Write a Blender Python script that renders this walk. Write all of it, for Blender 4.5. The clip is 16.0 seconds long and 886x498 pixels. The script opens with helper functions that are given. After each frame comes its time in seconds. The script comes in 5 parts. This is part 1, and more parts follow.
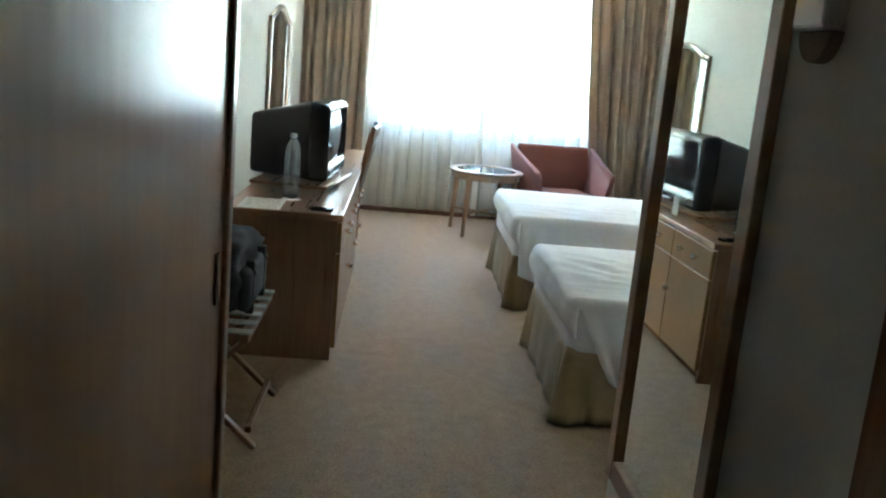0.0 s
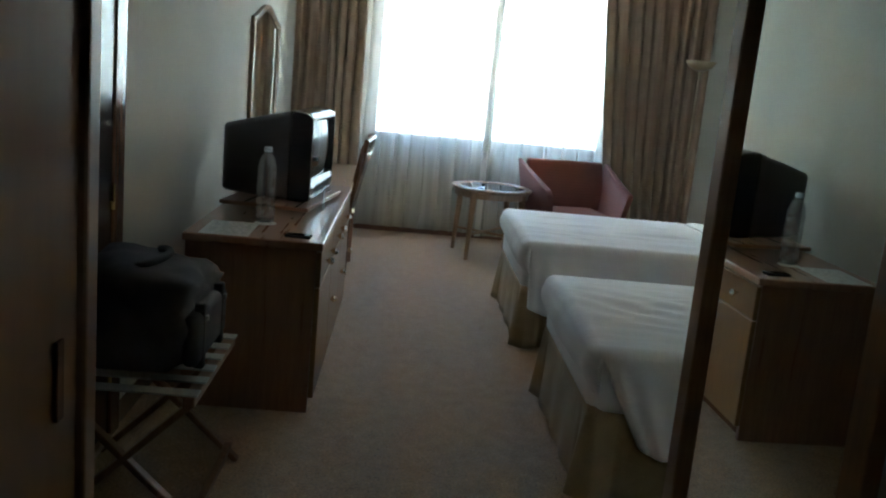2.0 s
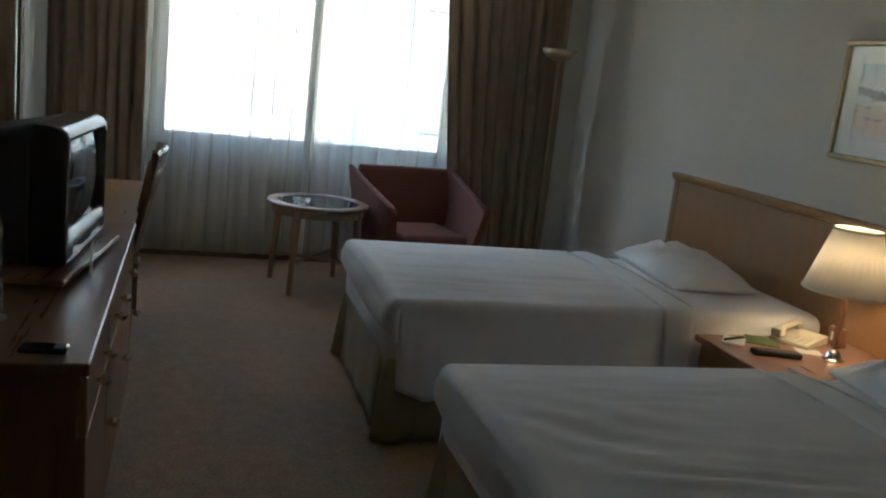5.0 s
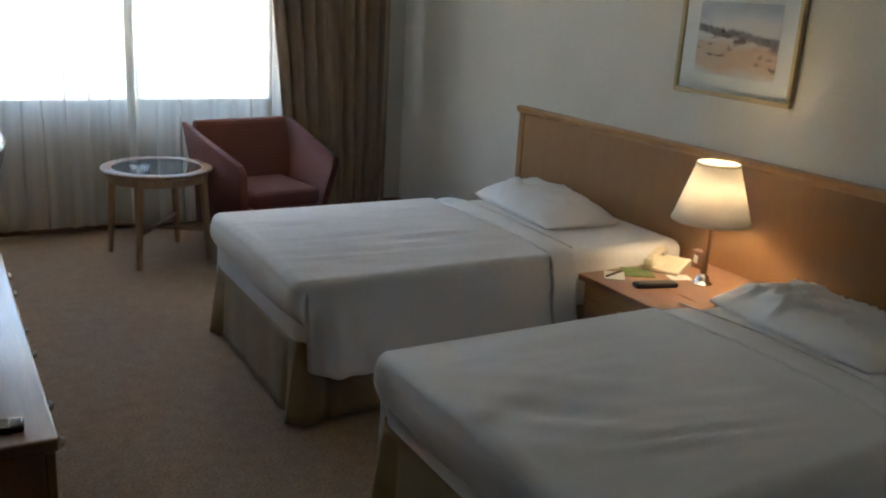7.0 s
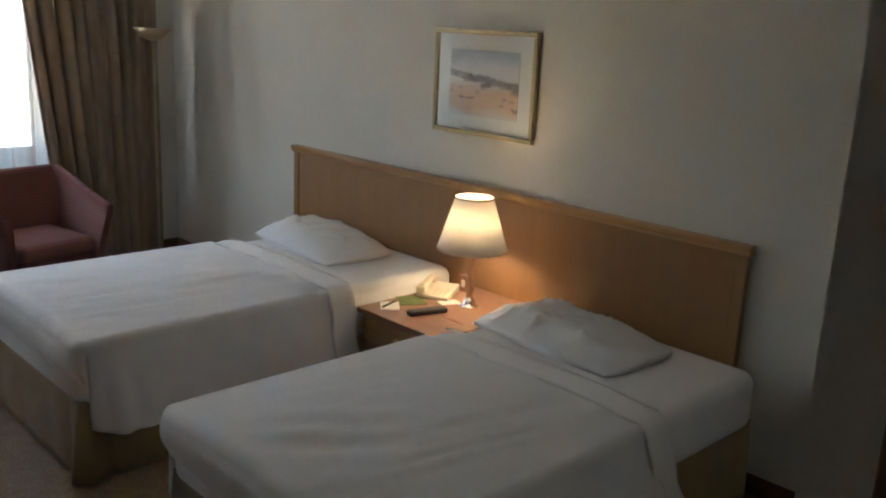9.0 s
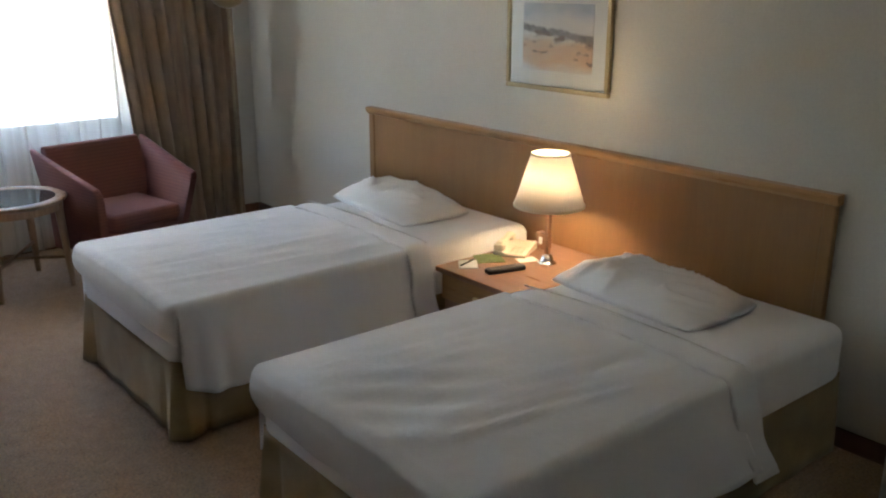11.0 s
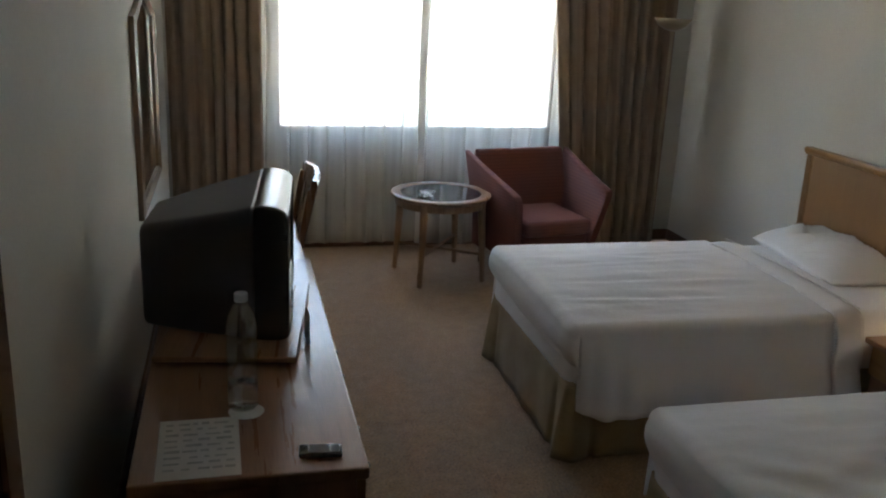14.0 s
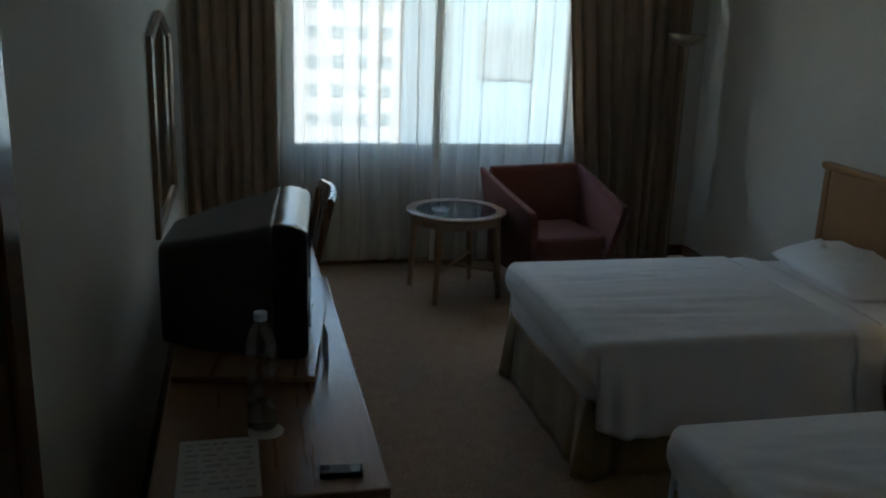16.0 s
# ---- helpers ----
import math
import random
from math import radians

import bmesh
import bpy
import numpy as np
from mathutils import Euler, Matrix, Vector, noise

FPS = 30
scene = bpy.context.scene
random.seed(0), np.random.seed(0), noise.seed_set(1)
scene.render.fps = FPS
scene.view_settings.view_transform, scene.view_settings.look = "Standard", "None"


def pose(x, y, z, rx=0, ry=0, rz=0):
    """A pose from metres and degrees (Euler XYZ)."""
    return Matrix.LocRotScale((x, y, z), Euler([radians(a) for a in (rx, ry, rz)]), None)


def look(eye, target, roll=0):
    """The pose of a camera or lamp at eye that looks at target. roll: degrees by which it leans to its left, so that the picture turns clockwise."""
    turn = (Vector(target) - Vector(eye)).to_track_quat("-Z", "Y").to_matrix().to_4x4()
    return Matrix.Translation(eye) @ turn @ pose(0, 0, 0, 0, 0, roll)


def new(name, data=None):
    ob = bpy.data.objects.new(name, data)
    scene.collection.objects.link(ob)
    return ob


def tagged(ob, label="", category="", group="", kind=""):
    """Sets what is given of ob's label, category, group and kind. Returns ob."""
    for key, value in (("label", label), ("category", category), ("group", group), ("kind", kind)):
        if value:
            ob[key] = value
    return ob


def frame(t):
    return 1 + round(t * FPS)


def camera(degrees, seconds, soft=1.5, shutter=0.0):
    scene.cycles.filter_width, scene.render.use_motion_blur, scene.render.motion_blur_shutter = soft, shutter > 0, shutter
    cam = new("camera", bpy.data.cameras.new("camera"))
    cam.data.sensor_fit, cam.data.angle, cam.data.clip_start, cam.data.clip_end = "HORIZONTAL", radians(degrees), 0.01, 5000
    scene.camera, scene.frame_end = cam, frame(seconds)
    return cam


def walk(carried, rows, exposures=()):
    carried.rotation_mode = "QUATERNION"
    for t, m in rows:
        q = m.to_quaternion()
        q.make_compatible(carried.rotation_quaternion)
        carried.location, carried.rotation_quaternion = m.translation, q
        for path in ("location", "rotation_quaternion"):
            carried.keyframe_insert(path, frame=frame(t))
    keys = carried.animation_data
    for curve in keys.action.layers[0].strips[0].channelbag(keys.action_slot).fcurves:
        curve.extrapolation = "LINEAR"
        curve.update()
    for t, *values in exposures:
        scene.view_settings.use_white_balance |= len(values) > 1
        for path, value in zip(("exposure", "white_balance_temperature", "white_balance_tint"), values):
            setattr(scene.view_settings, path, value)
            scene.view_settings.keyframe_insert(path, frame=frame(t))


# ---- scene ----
cam = camera(53.0, 16.0, soft=2.1)
PATH = [
    (0, (0.784, -4.079, 1.481), (0.901, -2.127, 1.059), 5.2),
    (0.5, (0.751, -4.027, 1.474), (0.946, -2.084, 1.039), 5.3),
    (1, (0.762, -3.895, 1.454), (0.983, -1.951, 1.042), 4.5),
    (1.5, (0.82, -3.62, 1.451), (0.936, -1.66, 1.072), 5.5),
    (2, (0.846, -3.452, 1.436), (0.948, -1.494, 1.041), 5.4),
    (2.5, (0.81, -3.205, 1.45), (0.99, -1.253, 1.054), 4.5),
    (3, (0.792, -2.981, 1.447), (1.07, -1.044, 1.036), 4.0),
    (3.2, (0.803, -2.879, 1.432), (1.093, -0.951, 0.985), 4.2),
    (5.3, (0.713, -1.97, 1.463), (1.301, -0.098, 1.075), 6.0),
    (5.5, (0.677, -1.924, 1.467), (1.283, -0.063, 1.056), 5.5),
    (6, (0.537, -1.804, 1.492), (1.296, -0.003, 1.066), 5.1),
    (6.5, (0.462, -1.78, 1.578), (1.316, -0.044, 1.072), 8.3),
    (7, (0.374, -1.827, 1.66), (1.356, -0.176, 1.106), 3.4),
    (7.5, (0.349, -1.869, 1.727), (1.448, -0.261, 1.277), 1.2),
    (8, (0.328, -1.917, 1.739), (1.433, -0.334, 1.216), 1.5),
    (8.5, (0.336, -1.985, 1.781), (1.639, -0.544, 1.305), 2.4),
    (8.7, (0.322, -2.024, 1.807), (1.681, -0.636, 1.33), 2.8),
    (10.8, (0.302, -2.052, 1.817), (1.53, -0.591, 1.216), -0.5),
    (11, (0.304, -2.039, 1.812), (1.514, -0.558, 1.227), -0.0),
    (11.5, (0.297, -2.002, 1.809), (1.387, -0.426, 1.237), -0.0),
    (12, (0.263, -1.95, 1.798), (1.235, -0.29, 1.251), -0.2),
    (12.5, (0.283, -1.929, 1.809), (1.108, -0.191, 1.261), 0.5),
    (13, (0.24, -1.911, 1.825), (0.913, -0.114, 1.261), 1.8),
    (13.5, (0.248, -1.878, 1.819), (0.758, -0.028, 1.258), 2.3),
    (14, (0.252, -1.87, 1.831), (0.708, -0.007, 1.264), 2.6),
    (14.5, (0.249, -1.866, 1.831), (0.7, -0.001, 1.268), 2.8),
    (15, (0.239, -1.865, 1.833), (0.689, 0.002, 1.274), 2.9),
    (15.5, (0.246, -1.87, 1.829), (0.687, 0.003, 1.285), 2.6),
    (16, (0.234, -1.851, 1.829), (0.665, 0.028, 1.297), 2.1),
]
EXPOSURES = [(0, 6.32, 5950, 3), (0.5, 6.12, 5950, 3), (1.0, 5.87, 5900, 4), (1.5, 5.40, 5900, 4), (2, 5.00, 5950, 5), (3.2, 4.45, 6100, 7), (4.2, 3.95, 6150, 9), (5.3, 3.75, 6350, 11), (5.6, 3.90, 6400, 12),
             (6.2, 4.30, 6450, 13), (7, 4.42, 6500, 14), (8.5, 4.45, 6550, 16), (11, 4.87, 6600, 17), (12, 4.73, 6650, 17), (13, 4.67, 6750, 17), (14.5, 4.02, 6700, 15), (15, 3.75, 6550, 12), (15.5, 3.45, 6450, 11), (16, 2.88, 5850, 5)]
walk(cam, [(t, look(eye, target, roll)) for t, eye, target, roll in PATH], EXPOSURES)

# ---- world, sun, lamps ----
world = bpy.data.worlds.new("sky")
scene.world = world
world.use_nodes = True
wn = world.node_tree.nodes
wl = world.node_tree.links
wn.clear()
sky = wn.new("ShaderNodeTexSky")
sky.sky_type = "NISHITA"
sky.sun_disc = False
sky.sun_elevation = radians(52)
sky.sun_rotation = radians(200)
sky.air_density = 1.3
sky.dust_density = 3.0
bg = wn.new("ShaderNodeBackground")
bg.inputs["Strength"].default_value = 0.15
wo = wn.new("ShaderNodeOutputWorld")
wl.new(sky.outputs[0], bg.inputs[0])
wl.new(bg.outputs[0], wo.inputs[0])

sun_data = bpy.data.lights.new("sun", "SUN")
sun_data.energy = 2.7
sun_data.angle = radians(0.5)
sun_data.color = (1.0, 0.95, 0.87)
sun = new("sun", sun_data)
sun.matrix_world = look((-8, -30, 40), (2, 10, 0))

bulb_data = bpy.data.lights.new("bulb", "POINT")
bulb_data.energy = 0.57
bulb_data.color = (1.0, 0.80, 0.56)
bulb_data.shadow_soft_size = 0.03
bulb = new("lamp_bulb_light", bulb_data)
bulb.location = (3.26, 0.79, 0.935)


# ---- materials ----
def mat(name, a, b=None, scale=6.0, rough=0.5, metal=0.0, grain=0.0, grain_scale=200.0, bump=0.0, bump_scale=200.0,
        stretch=(1, 1, 1), coat=0.0, sheen=0.0, spread=(0.35, 0.65), rvar=0.0, spec=0.5):
    """A surface that wanders between two colours at a large scale and at a fine grain, with fine relief."""
    m = bpy.data.materials.new(name)
    m.use_nodes = True
    n, l = m.node_tree.nodes, m.node_tree.links
    p = n["Principled BSDF"]
    b = b or a
    co = n.new("ShaderNodeTexCoord")
    mp = n.new("ShaderNodeMapping")
    mp.inputs["Scale"].default_value = stretch
    l.new(co.outputs["Object"], mp.inputs[0])
    big = n.new("ShaderNodeTexNoise")
    big.inputs["Scale"].default_value = scale
    big.inputs["Detail"].default_value = 5
    l.new(mp.outputs[0], big.inputs["Vector"])
    ramp = n.new("ShaderNodeValToRGB")
    ramp.color_ramp.elements[0].position, ramp.color_ramp.elements[1].position = spread
    ramp.color_ramp.elements[0].color = (*a, 1)
    ramp.color_ramp.elements[1].color = (*b, 1)
    l.new(big.outputs["Fac"], ramp.inputs[0])
    colour = ramp.outputs[0]
    if grain:
        fine = n.new("ShaderNodeTexNoise")
        fine.inputs["Scale"].default_value = grain_scale
        fine.inputs["Detail"].default_value = 3
        l.new(mp.outputs[0], fine.inputs["Vector"])
        rng = n.new("ShaderNodeMapRange")
        rng.inputs[1].default_value, rng.inputs[2].default_value = 0.3, 0.7
        rng.inputs[3].default_value, rng.inputs[4].default_value = 1 - grain, 1 + grain
        l.new(fine.outputs["Fac"], rng.inputs[0])
        mix = n.new("ShaderNodeMix")
        mix.data_type, mix.blend_type = "RGBA", "MULTIPLY"
        mix.inputs[0].default_value = 1.0
        l.new(colour, mix.inputs[6])
        l.new(rng.outputs[0], mix.inputs[7])
        colour = mix.outputs[2]
    l.new(colour, p.inputs["Base Color"])
    p.inputs["Roughness"].default_value = rough
    if rvar:
        rr = n.new("ShaderNodeMapRange")
        rr.inputs[3].default_value, rr.inputs[4].default_value = max(rough - rvar, 0.02), rough + rvar
        l.new(big.outputs["Fac"], rr.inputs[0])
        l.new(rr.outputs[0], p.inputs["Roughness"])
    p.inputs["Metallic"].default_value = metal
    p.inputs["Specular IOR Level"].default_value = spec
    p.inputs["Coat Weight"].default_value = coat
    p.inputs["Coat Roughness"].default_value = 0.12
    p.inputs["Sheen Weight"].default_value = sheen
    if bump:
        bn = n.new("ShaderNodeTexNoise")
        bn.inputs["Scale"].default_value = bump_scale
        bn.inputs["Detail"].default_value = 4
        l.new(mp.outputs[0], bn.inputs["Vector"])
        bu = n.new("ShaderNodeBump")
        bu.inputs["Strength"].default_value = bump
        bu.inputs["Distance"].default_value = 0.004
        l.new(bn.outputs["Fac"], bu.inputs["Height"])
        l.new(bu.outputs[0], p.inputs["Normal"])
    return m


def wood(name, a, b, along="x", rough=0.35, coat=0.3, rvar=0.08):
    st = {"x": (1.2, 18, 18), "y": (18, 1.2, 18), "z": (18, 18, 1.2)}[along]
    return mat(name, a, b, scale=2.2, rough=rough, grain=0.09, grain_scale=14, stretch=st, coat=coat, bump=0.05, bump_scale=20, rvar=rvar)


def striped(name, base, line, pitch, axis, share=0.3, rough=0.85, third=None):
    """Woven stripes across one axis, with thread noise."""
    m = mat(name, base, tuple(c * 0.85 for c in base), scale=9, rough=rough, grain=0.2, grain_scale=350, bump=0.25, bump_scale=500, sheen=0.05)
    n, l = m.node_tree.nodes, m.node_tree.links
    p = n["Principled BSDF"]
    old = p.inputs["Base Color"].links[0].from_socket
    co = n.new("ShaderNodeTexCoord")
    sep = n.new("ShaderNodeSeparateXYZ")
    l.new(co.outputs["UV" if axis == "U" else "Object"], sep.inputs[0])
    mul = n.new("ShaderNodeMath")
    mul.operation = "MULTIPLY"
    mul.inputs[1].default_value = 1 / pitch
    l.new(sep.outputs[{"x": 0, "y": 1, "z": 2, "U": 0}[axis]], mul.inputs[0])
    fr = n.new("ShaderNodeMath")
    fr.operation = "FRACT"
    l.new(mul.outputs[0], fr.inputs[0])
    rp = n.new("ShaderNodeValToRGB")
    rp.color_ramp.elements[0].position, rp.color_ramp.elements[1].position = share - 0.04, share + 0.04
    rp.color_ramp.elements[0].color, rp.color_ramp.elements[1].color = (1, 1, 1, 1), (0, 0, 0, 1)
    l.new(fr.outputs[0], rp.inputs[0])
    mx = n.new("ShaderNodeMix")
    mx.data_type = "RGBA"
    l.new(rp.outputs[0], mx.inputs[0])
    l.new(old, mx.inputs[6])
    mx.inputs[7].default_value = (*line, 1)
    l.new(mx.outputs[2], p.inputs["Base Color"])
    return m


def see_through(name, colour, transparent, vary, passed=0.5):
    """Thin cloth: part of the light goes straight through, part is scattered by the threads."""
    m = bpy.data.materials.new(name)
    m.use_nodes = True
    n, l = m.node_tree.nodes, m.node_tree.links
    n.remove(n["Principled BSDF"])
    d = n.new("ShaderNodeBsdfDiffuse")
    d.inputs[0].default_value = (*colour, 1)
    t = n.new("ShaderNodeBsdfTranslucent")
    t.inputs[0].default_value = (*colour, 1)
    dt = n.new("ShaderNodeMixShader")
    dt.inputs[0].default_value = passed
    l.new(d.outputs[0], dt.inputs[1])
    l.new(t.outputs[0], dt.inputs[2])
    tr = n.new("ShaderNodeBsdfTransparent")
    mx = n.new("ShaderNodeMixShader")
    co = n.new("ShaderNodeTexCoord")
    sm = n.new("ShaderNodeMapping")
    sm.inputs["Scale"].default_value = (1, 1, 0.04)
    no = n.new("ShaderNodeTexNoise")
    no.inputs["Scale"].default_value = 16
    no.inputs["Detail"].default_value = 4
    l.new(co.outputs["Object"], sm.inputs[0])
    l.new(sm.outputs[0], no.inputs["Vector"])
    rg = n.new("ShaderNodeMapRange")
    rg.inputs[1].default_value, rg.inputs[2].default_value = 0.35, 0.65
    rg.inputs[3].default_value, rg.inputs[4].default_value = transparent - vary, transparent + vary
    l.new(no.outputs["Fac"], rg.inputs[0])
    l.new(rg.outputs[0], mx.inputs[0])
    l.new(dt.outputs[0], mx.inputs[1])
    l.new(tr.outputs[0], mx.inputs[2])
    l.new(mx.outputs[0], n["Material Output"].inputs[0])
    return m


def glass(name, rough=0.0, ior=1.45, colour=(1, 1, 1)):
    m = bpy.data.materials.new(name)
    m.use_nodes = True
    p = m.node_tree.nodes["Principled BSDF"]
    p.inputs["Base Color"].default_value = (*colour, 1)
    p.inputs["Transmission Weight"].default_value = 1.0
    p.inputs["Roughness"].default_value = rough
    p.inputs["IOR"].default_value = ior
    return m


def pane_glass(name, mirror=0.05, tint=(0.95, 0.97, 0.97)):
    """Flat glazing: clear, with a weak mirror on top."""
    m = bpy.data.materials.new(name)
    m.use_nodes = True
    n, l = m.node_tree.nodes, m.node_tree.links
    n.remove(n["Principled BSDF"])
    tr = n.new("ShaderNodeBsdfTransparent")
    tr.inputs[0].default_value = (*tint, 1)
    gl = n.new("ShaderNodeBsdfGlossy")
    gl.inputs["Roughness"].default_value = 0.02
    mx = n.new("ShaderNodeMixShader")
    mx.inputs[0].default_value = mirror
    l.new(tr.outputs[0], mx.inputs[1])
    l.new(gl.outputs[0], mx.inputs[2])
    l.new(mx.outputs[0], n["Material Output"].inputs[0])
    return m


M = {}
M["wall"] = mat("wall_paint", (0.62, 0.61, 0.55), (0.665, 0.65, 0.59), scale=1.5, rough=0.75, grain=0.03, grain_scale=90, bump=0.12, bump_scale=160)
M["ceiling"] = mat("ceiling_paint", (0.78, 0.77, 0.74), (0.82, 0.81, 0.78), scale=2, rough=0.85, grain=0.02, bump=0.06)
M["carpet"] = mat("carpet", (0.285, 0.172, 0.088), (0.37, 0.235, 0.128), scale=15, rough=0.95, grain=0.42, grain_scale=95, bump=0.9, bump_scale=260, sheen=0.3, spread=(0.3, 0.7))
M["oak"] = mat("honey_veneer", (0.328, 0.172, 0.071), (0.352, 0.188, 0.079), scale=1.6, rough=0.36, grain=0.04, grain_scale=16, stretch=(9, 9, 0.9), coat=0.3, bump=0.02, bump_scale=30, rvar=0.06)
M["oak_y"] = wood("honey_veneer_long", (0.42, 0.22, 0.085), (0.50, 0.28, 0.12), "y", rough=0.3, coat=0.4)
M["desk_top"] = wood("desk_top_veneer", (0.33, 0.172, 0.105), (0.39, 0.212, 0.13), "y", rough=0.3, coat=0.3)
M["desk_side"] = wood("desk_side_veneer", (0.29, 0.142, 0.088), (0.35, 0.18, 0.112), "z", rough=0.3, coat=0.4)
M["dark_wood"] = wood("dark_lacquered_wood", (0.20, 0.105, 0.064), (0.26, 0.14, 0.086), "z", rough=0.2, coat=0.55, rvar=0.05)
M["wardrobe_lacquer"] = mat("wardrobe_lacquer", (0.40, 0.232, 0.138), (0.45, 0.268, 0.162), scale=1.1, rough=0.2, grain=0.04, grain_scale=7, stretch=(5, 5, 0.7), spec=0.13)
M["door_lacquer"] = wood("dark_door_lacquer", (0.075, 0.045, 0.032), (0.10, 0.06, 0.042), "z", rough=0.22, coat=0.4)
M["frame_wood"] = wood("brown_frame_wood", (0.28, 0.142, 0.076), (0.36, 0.185, 0.10), "z", rough=0.32, coat=0.35)
M["chair_wood"] = wood("chair_wood", (0.15, 0.075, 0.042), (0.20, 0.10, 0.055), "z", rough=0.28, coat=0.5)
M["table_wood"] = wood("table_wood", (0.28, 0.165, 0.088), (0.36, 0.22, 0.125), "z", rough=0.3, coat=0.4)
M["rack_wood"] = wood("rack_wood", (0.20, 0.10, 0.05), (0.28, 0.15, 0.08), "z", rough=0.4, coat=0.2)
M["sheet"] = mat("white_cotton", (0.86, 0.87, 0.885), (0.895, 0.90, 0.915), scale=4, rough=0.85, grain=0.03, grain_scale=300, bump=0.28, bump_scale=30, sheen=0.1)
M["pillow"] = mat("white_pillowcase", (0.86, 0.865, 0.87), (0.89, 0.89, 0.895), scale=5, rough=0.8, bump=0.14, bump_scale=45, sheen=0.1)
M["skirt"] = mat("olive_skirt_cloth", (0.32, 0.235, 0.125), (0.39, 0.295, 0.165), scale=7, rough=0.85, grain=0.14, grain_scale=300, bump=0.2, bump_scale=400, sheen=0.1)
M["curtain"] = striped("curtain_cloth", (0.37, 0.268, 0.19), (0.305, 0.215, 0.152), 0.13, "U", share=0.42, rough=0.75)
M["sheer"] = see_through("sheer_voile", (0.78, 0.73, 0.63), 0.52, 0.06)
# nearly opaque cloth for the added strip that darkens the mullion line
M["sheer_strip"] = see_through("dense_voile_strip", (0.72, 0.69, 0.62), 0.08, 0.03, 0.14)
M["armchair"] = striped("brick_red_weave", (0.20, 0.068, 0.048), (0.15, 0.05, 0.038), 0.022, "z", share=0.3)
M["chair_seat"] = mat("seat_cloth", (0.145, 0.095, 0.072), (0.18, 0.12, 0.09), rough=0.9, grain=0.2, bump=0.3)
M["tv"] = mat("black_plastic", (0.045, 0.043, 0.047), (0.055, 0.053, 0.058), scale=8, rough=0.36, grain=0.1, grain_scale=500, bump=0.12, bump_scale=900, rvar=0.06)
M["tv_grey"] = mat("charcoal_plastic", (0.028, 0.030, 0.034), (0.035, 0.037, 0.042), rough=0.26, spec=0.7, coat=0.3)
M["screen"] = mat("picture_tube", (0.012, 0.014, 0.014), (0.016, 0.018, 0.018), rough=0.08, spec=0.45)
M["chrome"] = mat("polished_chrome", (0.82, 0.82, 0.82), (0.9, 0.9, 0.9), rough=0.12, metal=1.0, rvar=0.05)
M["brass"] = mat("antique_brass", (0.56, 0.40, 0.18), (0.66, 0.49, 0.24), rough=0.28, metal=1.0, rvar=0.08)
M["pale_brass"] = mat("satin_brass", (0.46, 0.37, 0.25), (0.54, 0.45, 0.32), rough=0.3, metal=1.0, rvar=0.08)
M["gold"] = mat("gilt_moulding", (0.38, 0.30, 0.165), (0.46, 0.37, 0.215), scale=14, rough=0.42, metal=0.35, grain=0.12, bump=0.1, rvar=0.1)
M["bronze_frame"] = wood("mirror_moulding", (0.17, 0.10, 0.05), (0.25, 0.155, 0.08), "z", rough=0.3, coat=0.4)
M["mirror"] = mat("silvered_mirror", (0.84, 0.90, 0.87), (0.85, 0.91, 0.88), rough=0.015, metal=1.0)
M["paper"] = mat("white_paper", (0.78, 0.79, 0.78), (0.83, 0.84, 0.83), scale=12, rough=0.8, grain=0.02)
M["ink"] = mat("grey_print", (0.42, 0.45, 0.45), (0.60, 0.62, 0.62), scale=30, rough=0.8)
M["mat_board"] = mat("picture_mount", (0.74, 0.74, 0.73), (0.78, 0.78, 0.77), rough=0.8, bump=0.05)
M["cream"] = mat("cream_plastic", (0.72, 0.66, 0.52), (0.76, 0.70, 0.57), rough=0.4, grain=0.03, rvar=0.05)
M["white_plastic"] = mat("white_plastic", (0.75, 0.75, 0.72), (0.8, 0.8, 0.77), rough=0.35)
M["cap_blue"] = mat("pale_blue_plastic", (0.42, 0.5, 0.56), (0.48, 0.56, 0.62), rough=0.4)
M["black"] = mat("matte_black", (0.02, 0.02, 0.022), (0.03, 0.03, 0.033), rough=0.5)
M["button"] = mat("grey_rubber", (0.12, 0.12, 0.125), (0.16, 0.16, 0.165), rough=0.6)
M["green"] = mat("green_card", (0.13, 0.18, 0.06), (0.18, 0.24, 0.09), scale=25, rough=0.6)
M["bag"] = mat("black_nylon", (0.042, 0.044, 0.054), (0.062, 0.065, 0.078), scale=9, rough=0.8, grain=0.3, grain_scale=500, bump=0.5, bump_scale=600, spec=0.3)
M["strap"] = mat("webbing", (0.03, 0.03, 0.034), (0.05, 0.05, 0.055), rough=0.8, grain=0.3, bump=0.4)
M["slat_strap"] = mat("pale_webbing", (0.46, 0.46, 0.44), (0.55, 0.55, 0.52), rough=0.8, grain=0.2, bump=0.3)
M["pet"] = pane_glass("bottle_plastic", 0.15, (0.93, 0.95, 0.96))
M["water"] = glass("water", 0.0, 1.33, (0.97, 0.99, 1.0))
M["crystal"] = glass("cut_crystal", 0.0, 1.5)
M["table_glass"] = mat("smoked_glass", (0.035, 0.045, 0.042), (0.04, 0.05, 0.047), rough=0.04, spec=0.6)
M["window_glass"] = pane_glass("window_glass", 0.04)
M["alu"] = mat("white_aluminium", (0.72, 0.73, 0.72), (0.76, 0.77, 0.76), rough=0.4)
M["grey_alu"] = mat("anodised_aluminium", (0.075, 0.08, 0.08), (0.10, 0.105, 0.105), scale=9, rough=0.4, metal=0.3, rvar=0.05)
M["baseboard"] = wood("baseboard_wood", (0.12, 0.055, 0.028), (0.16, 0.075, 0.04), "y", rough=0.35)
